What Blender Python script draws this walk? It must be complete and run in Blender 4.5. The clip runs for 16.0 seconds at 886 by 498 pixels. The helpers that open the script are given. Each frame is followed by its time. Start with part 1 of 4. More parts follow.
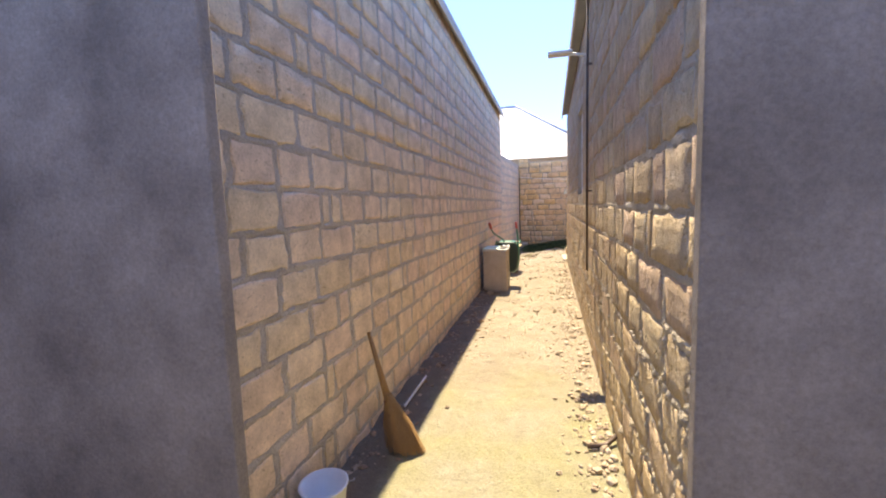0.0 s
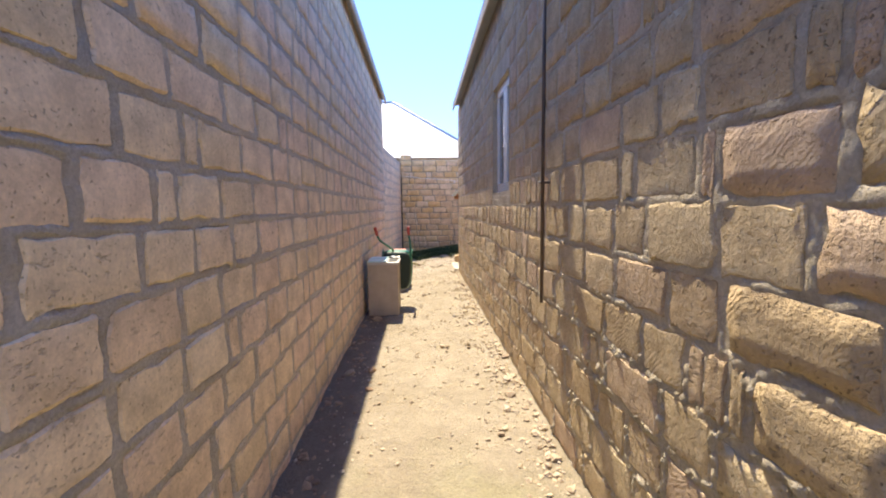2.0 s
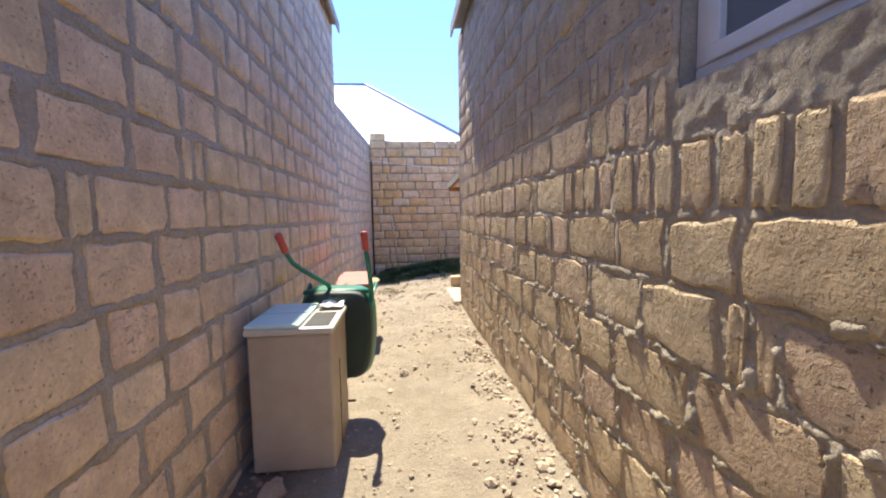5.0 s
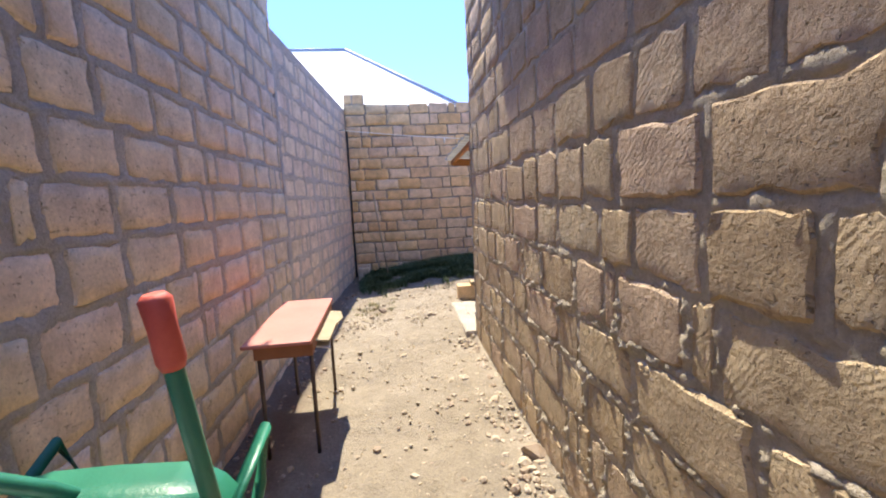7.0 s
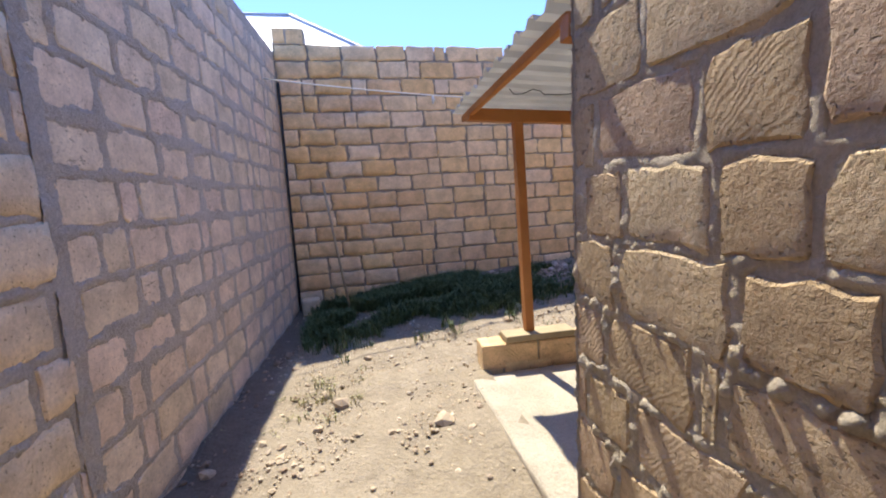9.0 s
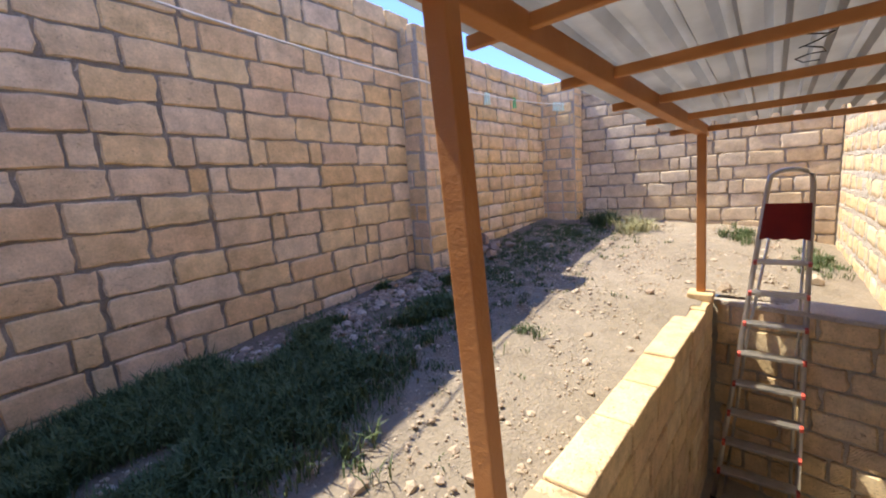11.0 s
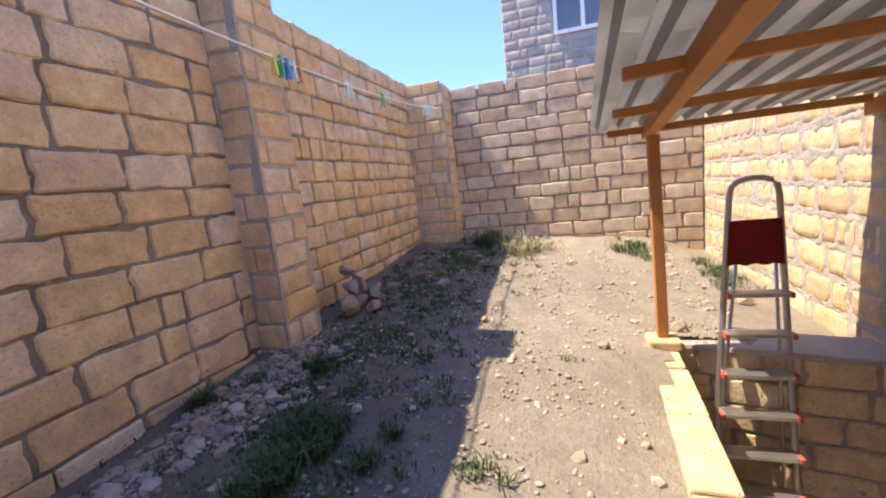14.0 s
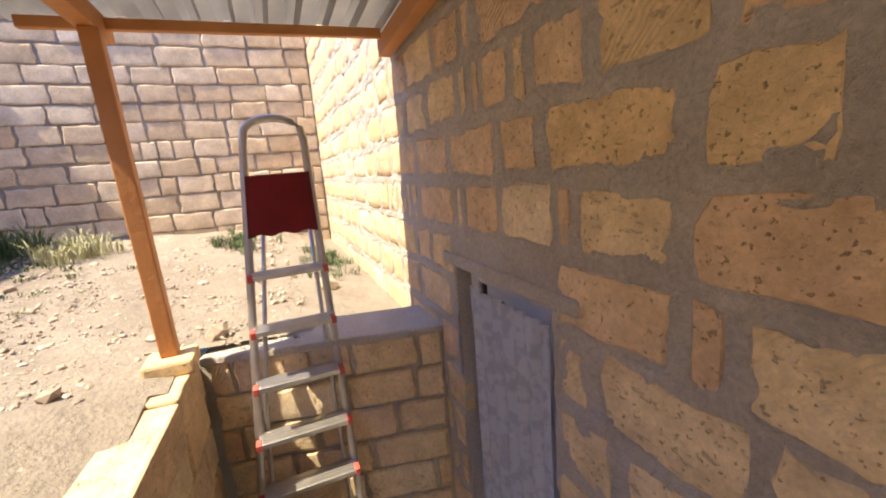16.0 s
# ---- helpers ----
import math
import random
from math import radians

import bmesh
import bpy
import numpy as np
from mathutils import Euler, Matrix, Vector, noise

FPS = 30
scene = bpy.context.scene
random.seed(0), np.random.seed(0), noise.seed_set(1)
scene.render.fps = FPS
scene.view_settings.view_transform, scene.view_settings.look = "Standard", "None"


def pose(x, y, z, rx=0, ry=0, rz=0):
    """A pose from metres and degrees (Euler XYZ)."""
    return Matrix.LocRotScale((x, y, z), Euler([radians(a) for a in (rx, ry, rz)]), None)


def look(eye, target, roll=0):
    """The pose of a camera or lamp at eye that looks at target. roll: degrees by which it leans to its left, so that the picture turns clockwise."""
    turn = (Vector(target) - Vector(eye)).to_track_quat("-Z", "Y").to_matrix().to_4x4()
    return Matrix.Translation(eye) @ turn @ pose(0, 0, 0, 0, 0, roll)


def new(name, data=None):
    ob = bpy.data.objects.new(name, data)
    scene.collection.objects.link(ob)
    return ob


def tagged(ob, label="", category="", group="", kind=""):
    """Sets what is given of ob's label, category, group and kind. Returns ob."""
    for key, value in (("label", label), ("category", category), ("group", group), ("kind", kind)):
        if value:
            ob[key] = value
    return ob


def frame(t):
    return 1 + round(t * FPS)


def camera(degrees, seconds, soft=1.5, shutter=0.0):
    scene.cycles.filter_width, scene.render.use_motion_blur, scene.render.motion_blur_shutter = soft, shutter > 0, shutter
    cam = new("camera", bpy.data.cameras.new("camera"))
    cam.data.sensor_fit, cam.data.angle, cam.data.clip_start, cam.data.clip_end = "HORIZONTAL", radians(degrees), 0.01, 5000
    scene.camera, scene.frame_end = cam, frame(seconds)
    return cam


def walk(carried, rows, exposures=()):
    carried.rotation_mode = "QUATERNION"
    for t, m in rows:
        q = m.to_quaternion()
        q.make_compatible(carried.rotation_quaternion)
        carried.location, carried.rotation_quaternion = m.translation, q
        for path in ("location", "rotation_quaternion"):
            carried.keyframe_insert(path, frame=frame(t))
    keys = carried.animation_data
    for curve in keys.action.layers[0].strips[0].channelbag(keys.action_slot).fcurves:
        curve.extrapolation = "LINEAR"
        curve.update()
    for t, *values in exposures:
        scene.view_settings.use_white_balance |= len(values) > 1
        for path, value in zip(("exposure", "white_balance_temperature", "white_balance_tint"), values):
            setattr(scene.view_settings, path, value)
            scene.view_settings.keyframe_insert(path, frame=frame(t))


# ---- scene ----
cam = camera(93.6, 16.0, soft=2.0)
PATH = [
    (0, (-0.43, -12.478, 1.833), (-0.935, -10.553, 1.632), -1.9),
    (0.5, (-0.611, -12.144, 1.828), (-0.875, -10.174, 1.6), -1.2),
    (1, (-0.733, -11.605, 1.804), (-0.865, -9.623, 1.575), -1.1),
    (1.5, (-0.856, -11.092, 1.81), (-0.864, -9.103, 1.6), -0.8),
    (2, (-0.928, -10.598, 1.789), (-0.829, -8.61, 1.589), -0.7),
    (2.5, (-0.915, -9.986, 1.651), (-0.754, -8.002, 1.456), -2.0),
    (3, (-0.875, -9.261, 1.545), (-0.68, -7.278, 1.367), -2.2),
    (3.5, (-0.864, -8.541, 1.557), (-0.666, -6.557, 1.406), -2.1),
    (4, (-0.939, -7.709, 1.564), (-0.744, -5.723, 1.426), -0.7),
    (6.5, (-0.758, -4.853, 1.579), (-0.561, -2.877, 1.346), -2.3),
    (7, (-0.739, -4.16, 1.603), (-0.535, -2.185, 1.357), -2.7),
    (7.5, (-0.735, -3.483, 1.601), (-0.535, -1.508, 1.354), -2.2),
    (8, (-0.707, -2.805, 1.563), (-0.51, -0.83, 1.319), -2.4),
    (8.5, (-0.761, -2.191, 1.585), (-0.522, -0.223, 1.323), -2.8),
    (9, (-0.804, -1.461, 1.503), (-0.416, 0.484, 1.248), -3.3),
    (9.5, (-0.79, -0.791, 1.457), (-0.086, 1.061, 1.181), -4.0),
    (10, (-0.732, -0.207, 1.53), (0.435, 1.376, 1.162), -6.3),
    (10.2, (-0.599, -0.007, 1.514), (0.746, 1.433, 1.167), -5.3),
    (11.0, (-0.5, 0.85, 1.56), (1.06, 2.05, 1.25), -4.0),
    (11.7, (-0.1, 1.66, 1.6), (1.6, 2.68, 1.36), -2.0),
    (12.5, (0.601, 1.628, 1.667), (2.396, 2.481, 1.447), -1.7),
    (13, (0.628, 1.833, 1.644), (2.391, 2.737, 1.374), -3.9),
    (13.5, (0.607, 1.898, 1.646), (2.4, 2.737, 1.36), -5.3),
    (14, (0.676, 1.796, 1.645), (2.564, 2.381, 1.342), -6.2),
    (14.5, (0.836, 1.463, 1.599), (2.803, 1.634, 1.277), -6.3),
    (15, (1.031, 1.039, 1.562), (2.989, 0.81, 1.223), -5.5),
    (15.5, (1.273, 0.851, 1.395), (3.167, 0.317, 1.038), -4.8),
    (16, (1.583, 0.751, 1.194), (3.393, -0.004, 0.802), -4.7),
]
walk(cam, [(t, look(eye, target, roll)) for t, eye, target, roll in PATH], [(0.0, 2.6, 9300, 8), (1.5, 2.5, 8600, 7), (3.5, 2.45, 7900, 6), (7.0, 2.38, 7400, 8), (9.0, 2.3, 7400, 7), (10.0, 2.28, 7300, 5), (12.5, 2.27, 7900, 14), (14.5, 2.22, 7800, 13), (15.2, 2.25, 7900, 11), (16.0, 2.65, 8000, 10)])

# ---------------------------------------------------------------- light
SUN = Vector((0.07, -0.57, -1.0)).normalized()
world = bpy.data.worlds.new("sky")
scene.world = world
world.use_nodes = True
wn = world.node_tree
sky = wn.nodes.new("ShaderNodeTexSky")
sky.sky_type = "NISHITA"
sky.sun_disc = False
sky.sun_elevation = math.asin(-SUN.z)
sky.sun_rotation = math.atan2(-SUN.x, -SUN.y)
sky.air_density, sky.dust_density, sky.ozone_density = 1.0, 0.0, 4.0
sky.altitude = 1200
tone = wn.nodes.new("ShaderNodeMix")
tone.data_type, tone.blend_type = "RGBA", "MULTIPLY"
tone.inputs[0].default_value = 1.0
tone.inputs[7].default_value = (0.43, 0.66, 1.3, 1.0)
haze = wn.nodes.new("ShaderNodeGamma")
haze.inputs[1].default_value = 0.65
wn.links.new(sky.outputs[0], haze.inputs[0])
wn.links.new(haze.outputs[0], tone.inputs[6])
wn.links.new(tone.outputs[2], wn.nodes["Background"].inputs[0])
wn.nodes["Background"].inputs[1].default_value = 0.15
sun = new("sun", bpy.data.lights.new("sun", "SUN"))
sun.data.energy, sun.data.angle, sun.data.color = 2.0, radians(0.6), (1.0, 0.95, 0.86)
sun.matrix_world = look((-1, 8, 14), Vector((-1, 8, 14)) + SUN)

# ---------------------------------------------------------------- materials


def lin(c):
    return (*c, 1.0)


class Mat:
    """A small node-graph writer."""

    def __init__(self, name, rough=0.85, metal=0.0):
        self.m = bpy.data.materials.new(name)
        self.m.use_nodes = True
        self.t = self.m.node_tree
        self.b = self.t.nodes["Principled BSDF"]
        self.b.inputs["Roughness"].default_value = rough
        self.b.inputs["Metallic"].default_value = metal
        self.co = self.t.nodes.new("ShaderNodeTexCoord").outputs["Object"]
        self.pos = self.t.nodes.new("ShaderNodeNewGeometry")

    def n(self, kind, **inputs):
        node = self.t.nodes.new(kind)
        for k, v in inputs.items():
            s = node.inputs[k.replace("_", " ")]
            if isinstance(v, bpy.types.NodeSocket):
                self.t.links.new(v, s)
            else:
                s.default_value = v
        return node

    def noise(self, scale, detail=4.0, rough=0.6, co=None, stretch=None):
        co = co or self.pos.outputs["Position"]
        if stretch:
            mp = self.n("ShaderNodeMapping", Vector=co)
            mp.inputs["Scale"].default_value = stretch
            co = mp.outputs[0]
        return self.n("ShaderNodeTexNoise", Vector=co, Scale=scale, Detail=detail, Roughness=rough).outputs[0]

    def cells(self, scale):
        return self.n("ShaderNodeTexVoronoi", Vector=self.pos.outputs["Position"], Scale=scale).outputs["Distance"]

    def ramp(self, fac, stops):
        r = self.t.nodes.new("ShaderNodeValToRGB")
        e = r.color_ramp.elements
        while len(e) < len(stops):
            e.new(0.5)
        for el, (p, c) in zip(e, stops):
            el.position, el.color = p, (lin(c) if not isinstance(c, (int, float)) else (c, c, c, 1))
        self.t.links.new(fac, r.inputs[0])
        return r.outputs[0]

    def mix(self, fac, a, b, how="MIX"):
        x = self.t.nodes.new("ShaderNodeMix")
        x.data_type, x.blend_type = "RGBA", how
        for s, v in ((x.inputs[0], fac), (x.inputs[6], a), (x.inputs[7], b)):
            if isinstance(v, bpy.types.NodeSocket):
                self.t.links.new(v, s)
            else:
                s.default_value = v if isinstance(v, (int, float)) else lin(v)
        return x.outputs[2]

    def math(self, op, a, b=0.0):
        x = self.t.nodes.new("ShaderNodeMath")
        x.operation = op
        for s, v in ((x.inputs[0], a), (x.inputs[1], b)):
            if isinstance(v, bpy.types.NodeSocket):
                self.t.links.new(v, s)
            else:
                s.default_value = v
        return x.outputs[0]

    def rnd(self):
        o = self.t.nodes.new("ShaderNodeObjectInfo").outputs["Random"]
        return self.math("FRACT", self.math("ADD", o, self.pos.outputs["Random Per Island"]))

    def done(self, color, bump=None, dist=0.004, rough=None, strength=1.0):
        if isinstance(color, bpy.types.NodeSocket):
            self.t.links.new(color, self.b.inputs["Base Color"])
        else:
            self.b.inputs["Base Color"].default_value = lin(color)
        if bump is not None:
            k = self.n("ShaderNodeBump", Height=bump, Distance=dist, Strength=strength)
            self.t.links.new(k.outputs[0], self.b.inputs["Normal"])
        if rough is not None:
            self.t.links.new(rough, self.b.inputs["Roughness"])
        return self.m


def stone_mat(name, tones, pits=0.5, dist=0.006, spread=0.6, sawn=0.0):
    """Shelly limestone: each block has its own tone and its own share of pits; some keep curved saw marks."""
    m = Mat(name, 0.92)
    rnd = m.rnd()
    base = m.ramp(rnd, [(i / (len(tones) - 1), c) for i, c in enumerate(tones)])
    big, fine, saw = m.noise(6.5, 5, 0.65), m.noise(60.0, 5, 0.7), m.noise(14.0, 6, 0.7)
    share = m.math("FRACT", m.math("MULTIPLY", rnd, 17.31))
    coarse = m.ramp(m.noise(30.0, 4, 0.6, stretch=(0.7, 0.7, 1.5)), [(0.3, 1.0), (0.4, 0.0)])
    small = m.ramp(m.noise(75.0, 2, 0.5), [(0.27, 1.0), (0.36, 0.0)])
    holes = m.math("MAXIMUM", m.math("MULTIPLY", coarse, m.ramp(share, [(0.45, 0.0), (0.8, 1.0)])), small)
    c = m.mix(0.85, base, m.ramp(big, [(0.3, (0.7, 0.66, 0.62)), (0.7, (1.2, 1.17, 1.12))]), "MULTIPLY")
    c = m.mix(0.35, c, m.ramp(fine, [(0.3, (0.6, 0.57, 0.55)), (0.7, (1.35, 1.33, 1.3))]), "MULTIPLY")
    c = m.mix(m.math("MULTIPLY", holes, pits), c, (0.16, 0.11, 0.07))
    h = m.math("ADD", m.math("MULTIPLY", fine, 0.4), m.math("ADD", m.math("MULTIPLY", holes, -0.6), m.math("MULTIPLY", saw, spread)))
    if sawn:
        w = m.n("ShaderNodeTexWave", Vector=m.pos.outputs["Position"], Scale=24.0, Distortion=18.0, Detail=2.0, Detail_Scale=0.25)
        w.bands_direction = "DIAGONAL"
        mask = m.math("MULTIPLY", m.ramp(m.math("FRACT", m.math("MULTIPLY", rnd, 7.7)), [(0.7, 0.0), (0.8, 1.0)]), m.ramp(m.noise(5.0, 2), [(0.45, 0.0), (0.55, 1.0)]))
        h = m.math("ADD", h, m.math("MULTIPLY", m.math("MULTIPLY", w.outputs["Fac"], mask), sawn))
    return m.done(c, h, dist)


def mortar_mat(name, a, b, scale=4.0, relief=0.02):
    m = Mat(name, 0.95)
    c = m.ramp(m.noise(scale, 4), [(0.3, a), (0.7, b)])
    c = m.mix(0.5, c, m.ramp(m.noise(70.0, 4, 0.7), [(0.3, (0.6, 0.6, 0.6)), (0.7, (1.3, 1.3, 1.3))]), "MULTIPLY")
    return m.done(c, m.noise(35.0, 6, 0.75), relief)


MAT = {}
MAT["stone_left"] = stone_mat("limestone_pale", [(0.72, 0.58, 0.4), (0.78, 0.64, 0.46), (0.78, 0.61, 0.47), (0.74, 0.58, 0.42), (0.8, 0.67, 0.5)], 0.4, 0.006)
MAT["stone_right"] = stone_mat("limestone_rough", [(0.52, 0.4, 0.26), (0.6, 0.48, 0.32), (0.57, 0.43, 0.32), (0.5, 0.38, 0.24), (0.62, 0.51, 0.35)], 0.6, 0.018, 1.5, 0.11)
MAT["stone_yard"] = stone_mat("limestone_yellow", [(0.74, 0.5, 0.24), (0.78, 0.57, 0.31), (0.77, 0.62, 0.44), (0.74, 0.51, 0.28), (0.8, 0.61, 0.34), (0.7, 0.51, 0.34)], 0.3, 0.005)
MAT["stone_end"] = stone_mat("limestone_grey", [(0.56, 0.44, 0.29), (0.62, 0.5, 0.34), (0.68, 0.58, 0.43), (0.54, 0.41, 0.26)], 0.3, 0.006)
MAT["stone_grey"] = stone_mat("limestone_weathered", [(0.44, 0.37, 0.3), (0.52, 0.44, 0.36), (0.57, 0.49, 0.4), (0.41, 0.34, 0.28)], 0.3, 0.006)
MAT["stone_house"] = stone_mat("limestone_honey", [(0.7, 0.51, 0.28), (0.76, 0.6, 0.37), (0.68, 0.48, 0.31), (0.73, 0.55, 0.32), (0.79, 0.65, 0.44)], 0.4, 0.009, 0.9, 0.35)
MAT["mortar"] = mortar_mat("mortar_grey", (0.46, 0.4, 0.33), (0.6, 0.53, 0.45))
MAT["mortar_dark"] = mortar_mat("mortar_dark", (0.42, 0.355, 0.27), (0.6, 0.52, 0.41))
# weathered mortar, darkened further to carry the shade of recessed joints
MAT["mortar_deep"] = mortar_mat("mortar_weathered_shaded", (0.22, 0.18, 0.135), (0.4, 0.34, 0.27))
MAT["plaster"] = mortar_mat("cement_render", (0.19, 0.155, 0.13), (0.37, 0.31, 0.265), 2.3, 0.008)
MAT["plaster_wall"] = mortar_mat("thin_render", (0.5, 0.42, 0.33), (0.62, 0.53, 0.43))


def ground_mat():
    m = Mat("ground_earth", 0.97)
    sep = m.n("ShaderNodeSeparateXYZ", Vector=m.pos.outputs["Position"])
    y, x = sep.outputs[1], sep.outputs[0]
    big, mid, fine = m.noise(0.9, 4), m.noise(7.0, 5, 0.65), m.noise(55.0, 5, 0.75)
    earth = m.ramp(big, [(0.3, (0.27, 0.23, 0.175)), (0.7, (0.35, 0.305, 0.245))])
    earth = m.mix(0.6, earth, m.ramp(mid, [(0.3, (0.72, 0.7, 0.68)), (0.72, (1.2, 1.18, 1.15))]), "MULTIPLY")
    conc = m.ramp(mid, [(0.3, (0.27, 0.245, 0.18)), (0.7, (0.34, 0.315, 0.24))])
    algae = m.ramp(m.noise(1.7, 4, 0.6), [(0.36, 0.0), (0.66, 0.65)])
    conc = m.mix(algae, conc, (0.28, 0.27, 0.125))
    edge = m.math("ADD", m.math("MULTIPLY", m.noise(2.2, 4), 3.0), y)
    c = m.mix(m.ramp(m.math("MULTIPLY", m.math("ADD", edge, 8.2), 0.5), [(0.2, 0.0), (0.9, 1.0)]), conc, earth)
    # earth turns darker brown towards the boundary wall
    soil_edge = m.math("ADD", m.math("MULTIPLY", m.noise(3.0, 5), 1.4), y)
    soil = m.ramp(m.math("SUBTRACT", soil_edge, 2.9), [(0.0, 0.0), (0.7, 0.8)])
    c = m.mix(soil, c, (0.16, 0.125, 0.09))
    # dark soil along the left wall, with the wall's shade mixed into the colour
    shade_strip = m.math("SUBTRACT", m.math("ADD", m.math("MULTIPLY", m.noise(6.0, 4), 0.3), -1.6), x)
    c = m.mix(m.ramp(m.math("MULTIPLY", shade_strip, 4.0), [(0.0, 0.0), (0.6, 0.85)]), c, (0.17, 0.13, 0.1))
    c = m.mix(0.55, c, m.ramp(fine, [(0.3, (0.6, 0.58, 0.56)), (0.7, (1.3, 1.28, 1.25))]), "MULTIPLY")
    h = m.math("ADD", m.math("MULTIPLY", fine, 0.4), mid)
    return m.done(c, h, 0.035)


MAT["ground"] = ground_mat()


def simple(name, a, b, scale=8.0, rough=0.6, metal=0.0, bump=0.002, stretch=None, fine=40.0):
    m = Mat(name, rough, metal)
    c = m.ramp(m.noise(scale, 4, co=m.co, stretch=stretch), [(0.3, a), (0.7, b)])
    return m.done(c, m.noise(fine, 4, 0.7, co=m.co, stretch=stretch), bump)


MAT["rubble"] = stone_mat("brown_rubble", [(0.3, 0.2, 0.14), (0.42, 0.3, 0.21), (0.24, 0.17, 0.13), (0.5, 0.4, 0.3)], 0.3, 0.008)
MAT["rubble_pale"] = stone_mat("pale_rubble", [(0.3, 0.23, 0.18), (0.42, 0.34, 0.28), (0.22, 0.165, 0.135), (0.52, 0.45, 0.39)], 0.3, 0.006)
MAT["gravel"] = stone_mat("gravel_stone", [(0.4, 0.33, 0.25), (0.55, 0.48, 0.38), (0.33, 0.26, 0.2), (0.6, 0.53, 0.44)], 0.2, 0.004)
MAT["concrete"] = mortar_mat("concrete_step", (0.42, 0.37, 0.3), (0.56, 0.51, 0.43))
MAT["wood"] = simple("stained_timber", (0.42, 0.16, 0.045), (0.55, 0.24, 0.08), 3.0, 0.6, 0, 0.004, (1, 1, 1), 30)
MAT["wood_dark"] = simple("dark_timber", (0.25, 0.1, 0.05), (0.36, 0.15, 0.07), 3.0, 0.65, 0, 0.004)
MAT["board"] = simple("grey_board", (0.3, 0.24, 0.15), (0.42, 0.34, 0.22), 5.0, 0.8, 0, 0.004)
MAT["zinc"] = simple("galvanised_sheet", (0.36, 0.355, 0.34), (0.48, 0.47, 0.45), 3.0, 0.5, 0.55, 0.001)
MAT["alu"] = simple("brushed_aluminium", (0.52, 0.5, 0.47), (0.64, 0.62, 0.58), 12.0, 0.38, 0.9, 0.0005)
MAT["red"] = simple("dark_red_plastic", (0.2, 0.012, 0.015), (0.27, 0.02, 0.02), 6.0, 0.5)
MAT["pvc"] = simple("white_plastic", (0.7, 0.7, 0.7), (0.8, 0.8, 0.79), 6.0, 0.35)
MAT["roof_white"] = simple("white_roof", (0.74, 0.73, 0.7), (0.82, 0.81, 0.78), 2.0, 0.6)
MAT["roof_trim"] = simple("grey_roof_edge", (0.28, 0.3, 0.33), (0.36, 0.38, 0.41), 3.0, 0.5)
MAT["dark_metal"] = simple("brown_metal_pipe", (0.07, 0.05, 0.045), (0.13, 0.09, 0.075), 9.0, 0.5, 0.4)
MAT["grip"] = simple("faded_red_rubber", (0.5, 0.07, 0.05), (0.62, 0.12, 0.09), 14.0, 0.6)
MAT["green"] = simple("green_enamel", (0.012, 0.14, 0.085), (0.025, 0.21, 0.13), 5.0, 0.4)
# the same green enamel, with the tray underside's shade put into the colour
MAT["green_shaded"] = simple("shaded_green_enamel", (0.012, 0.03, 0.022), (0.025, 0.05, 0.035), 5.0, 0.55)
MAT["mint"] = simple("pale_mint_lid", (0.5, 0.72, 0.68), (0.62, 0.82, 0.78), 4.0, 0.3)
MAT["appliance"] = simple("yellowed_white_enamel", (0.55, 0.5, 0.42), (0.66, 0.62, 0.55), 3.0, 0.4)
MAT["rust"] = simple("tan_dusty_panel", (0.42, 0.34, 0.25), (0.52, 0.44, 0.34), 5.0, 0.7)
MAT["black"] = simple("black_rubber", (0.012, 0.012, 0.013), (0.03, 0.03, 0.03), 8.0, 0.7)
MAT["pink"] = simple("faded_pink_board", (0.44, 0.14, 0.11), (0.52, 0.2, 0.16), 2.5, 0.55)
MAT["straw"] = simple("broom_straw", (0.4, 0.21, 0.08), (0.55, 0.33, 0.14), 5.0, 0.85, 0, 0.008, (40, 40, 2))
MAT["weed"] = simple("weed_leaf", (0.05, 0.085, 0.025), (0.1, 0.14, 0.05), 4.0, 0.7)
MAT["dry_weed"] = simple("dry_weed", (0.3, 0.29, 0.15), (0.42, 0.4, 0.22), 4.0, 0.8)
MAT["rope"] = simple("white_cord", (0.65, 0.63, 0.58), (0.75, 0.73, 0.68), 30.0, 0.8)
MAT["peg_green"] = simple("green_peg", (0.02, 0.4, 0.12), (0.05, 0.5, 0.2), 9.0, 0.4)
MAT["peg_blue"] = simple("blue_peg", (0.03, 0.2, 0.6), (0.05, 0.3, 0.7), 9.0, 0.4)
MAT["peg_white"] = simple("pale_peg", (0.55, 0.75, 0.68), (0.65, 0.82, 0.75), 9.0, 0.4)
MAT["peg_orange"] = simple("orange_peg", (0.7, 0.28, 0.1), (0.8, 0.38, 0.16), 9.0, 0.4)
MAT["peg_yellow"] = simple("yellow_peg", (0.7, 0.6, 0.1), (0.78, 0.7, 0.2), 9.0, 0.4)


def glass_mat():
    m = Mat("window_glass", 0.05)
    m.b.inputs["Transmission Weight"].default_value = 0.6
    m.b.inputs["IOR"].default_value = 1.5
    return m.done((0.35, 0.4, 0.45))


def net_mat():
    m = Mat("net_curtain", 0.9)
    wv = m.ramp(m.noise(16.0, 2), [(0.42, (0.72, 0.72, 0.74)), (0.52, (0.88, 0.88, 0.88))])
    return m.done(wv, m.noise(90, 3), 0.002)


MAT["glass"], MAT["net"] = glass_mat(), net_mat()

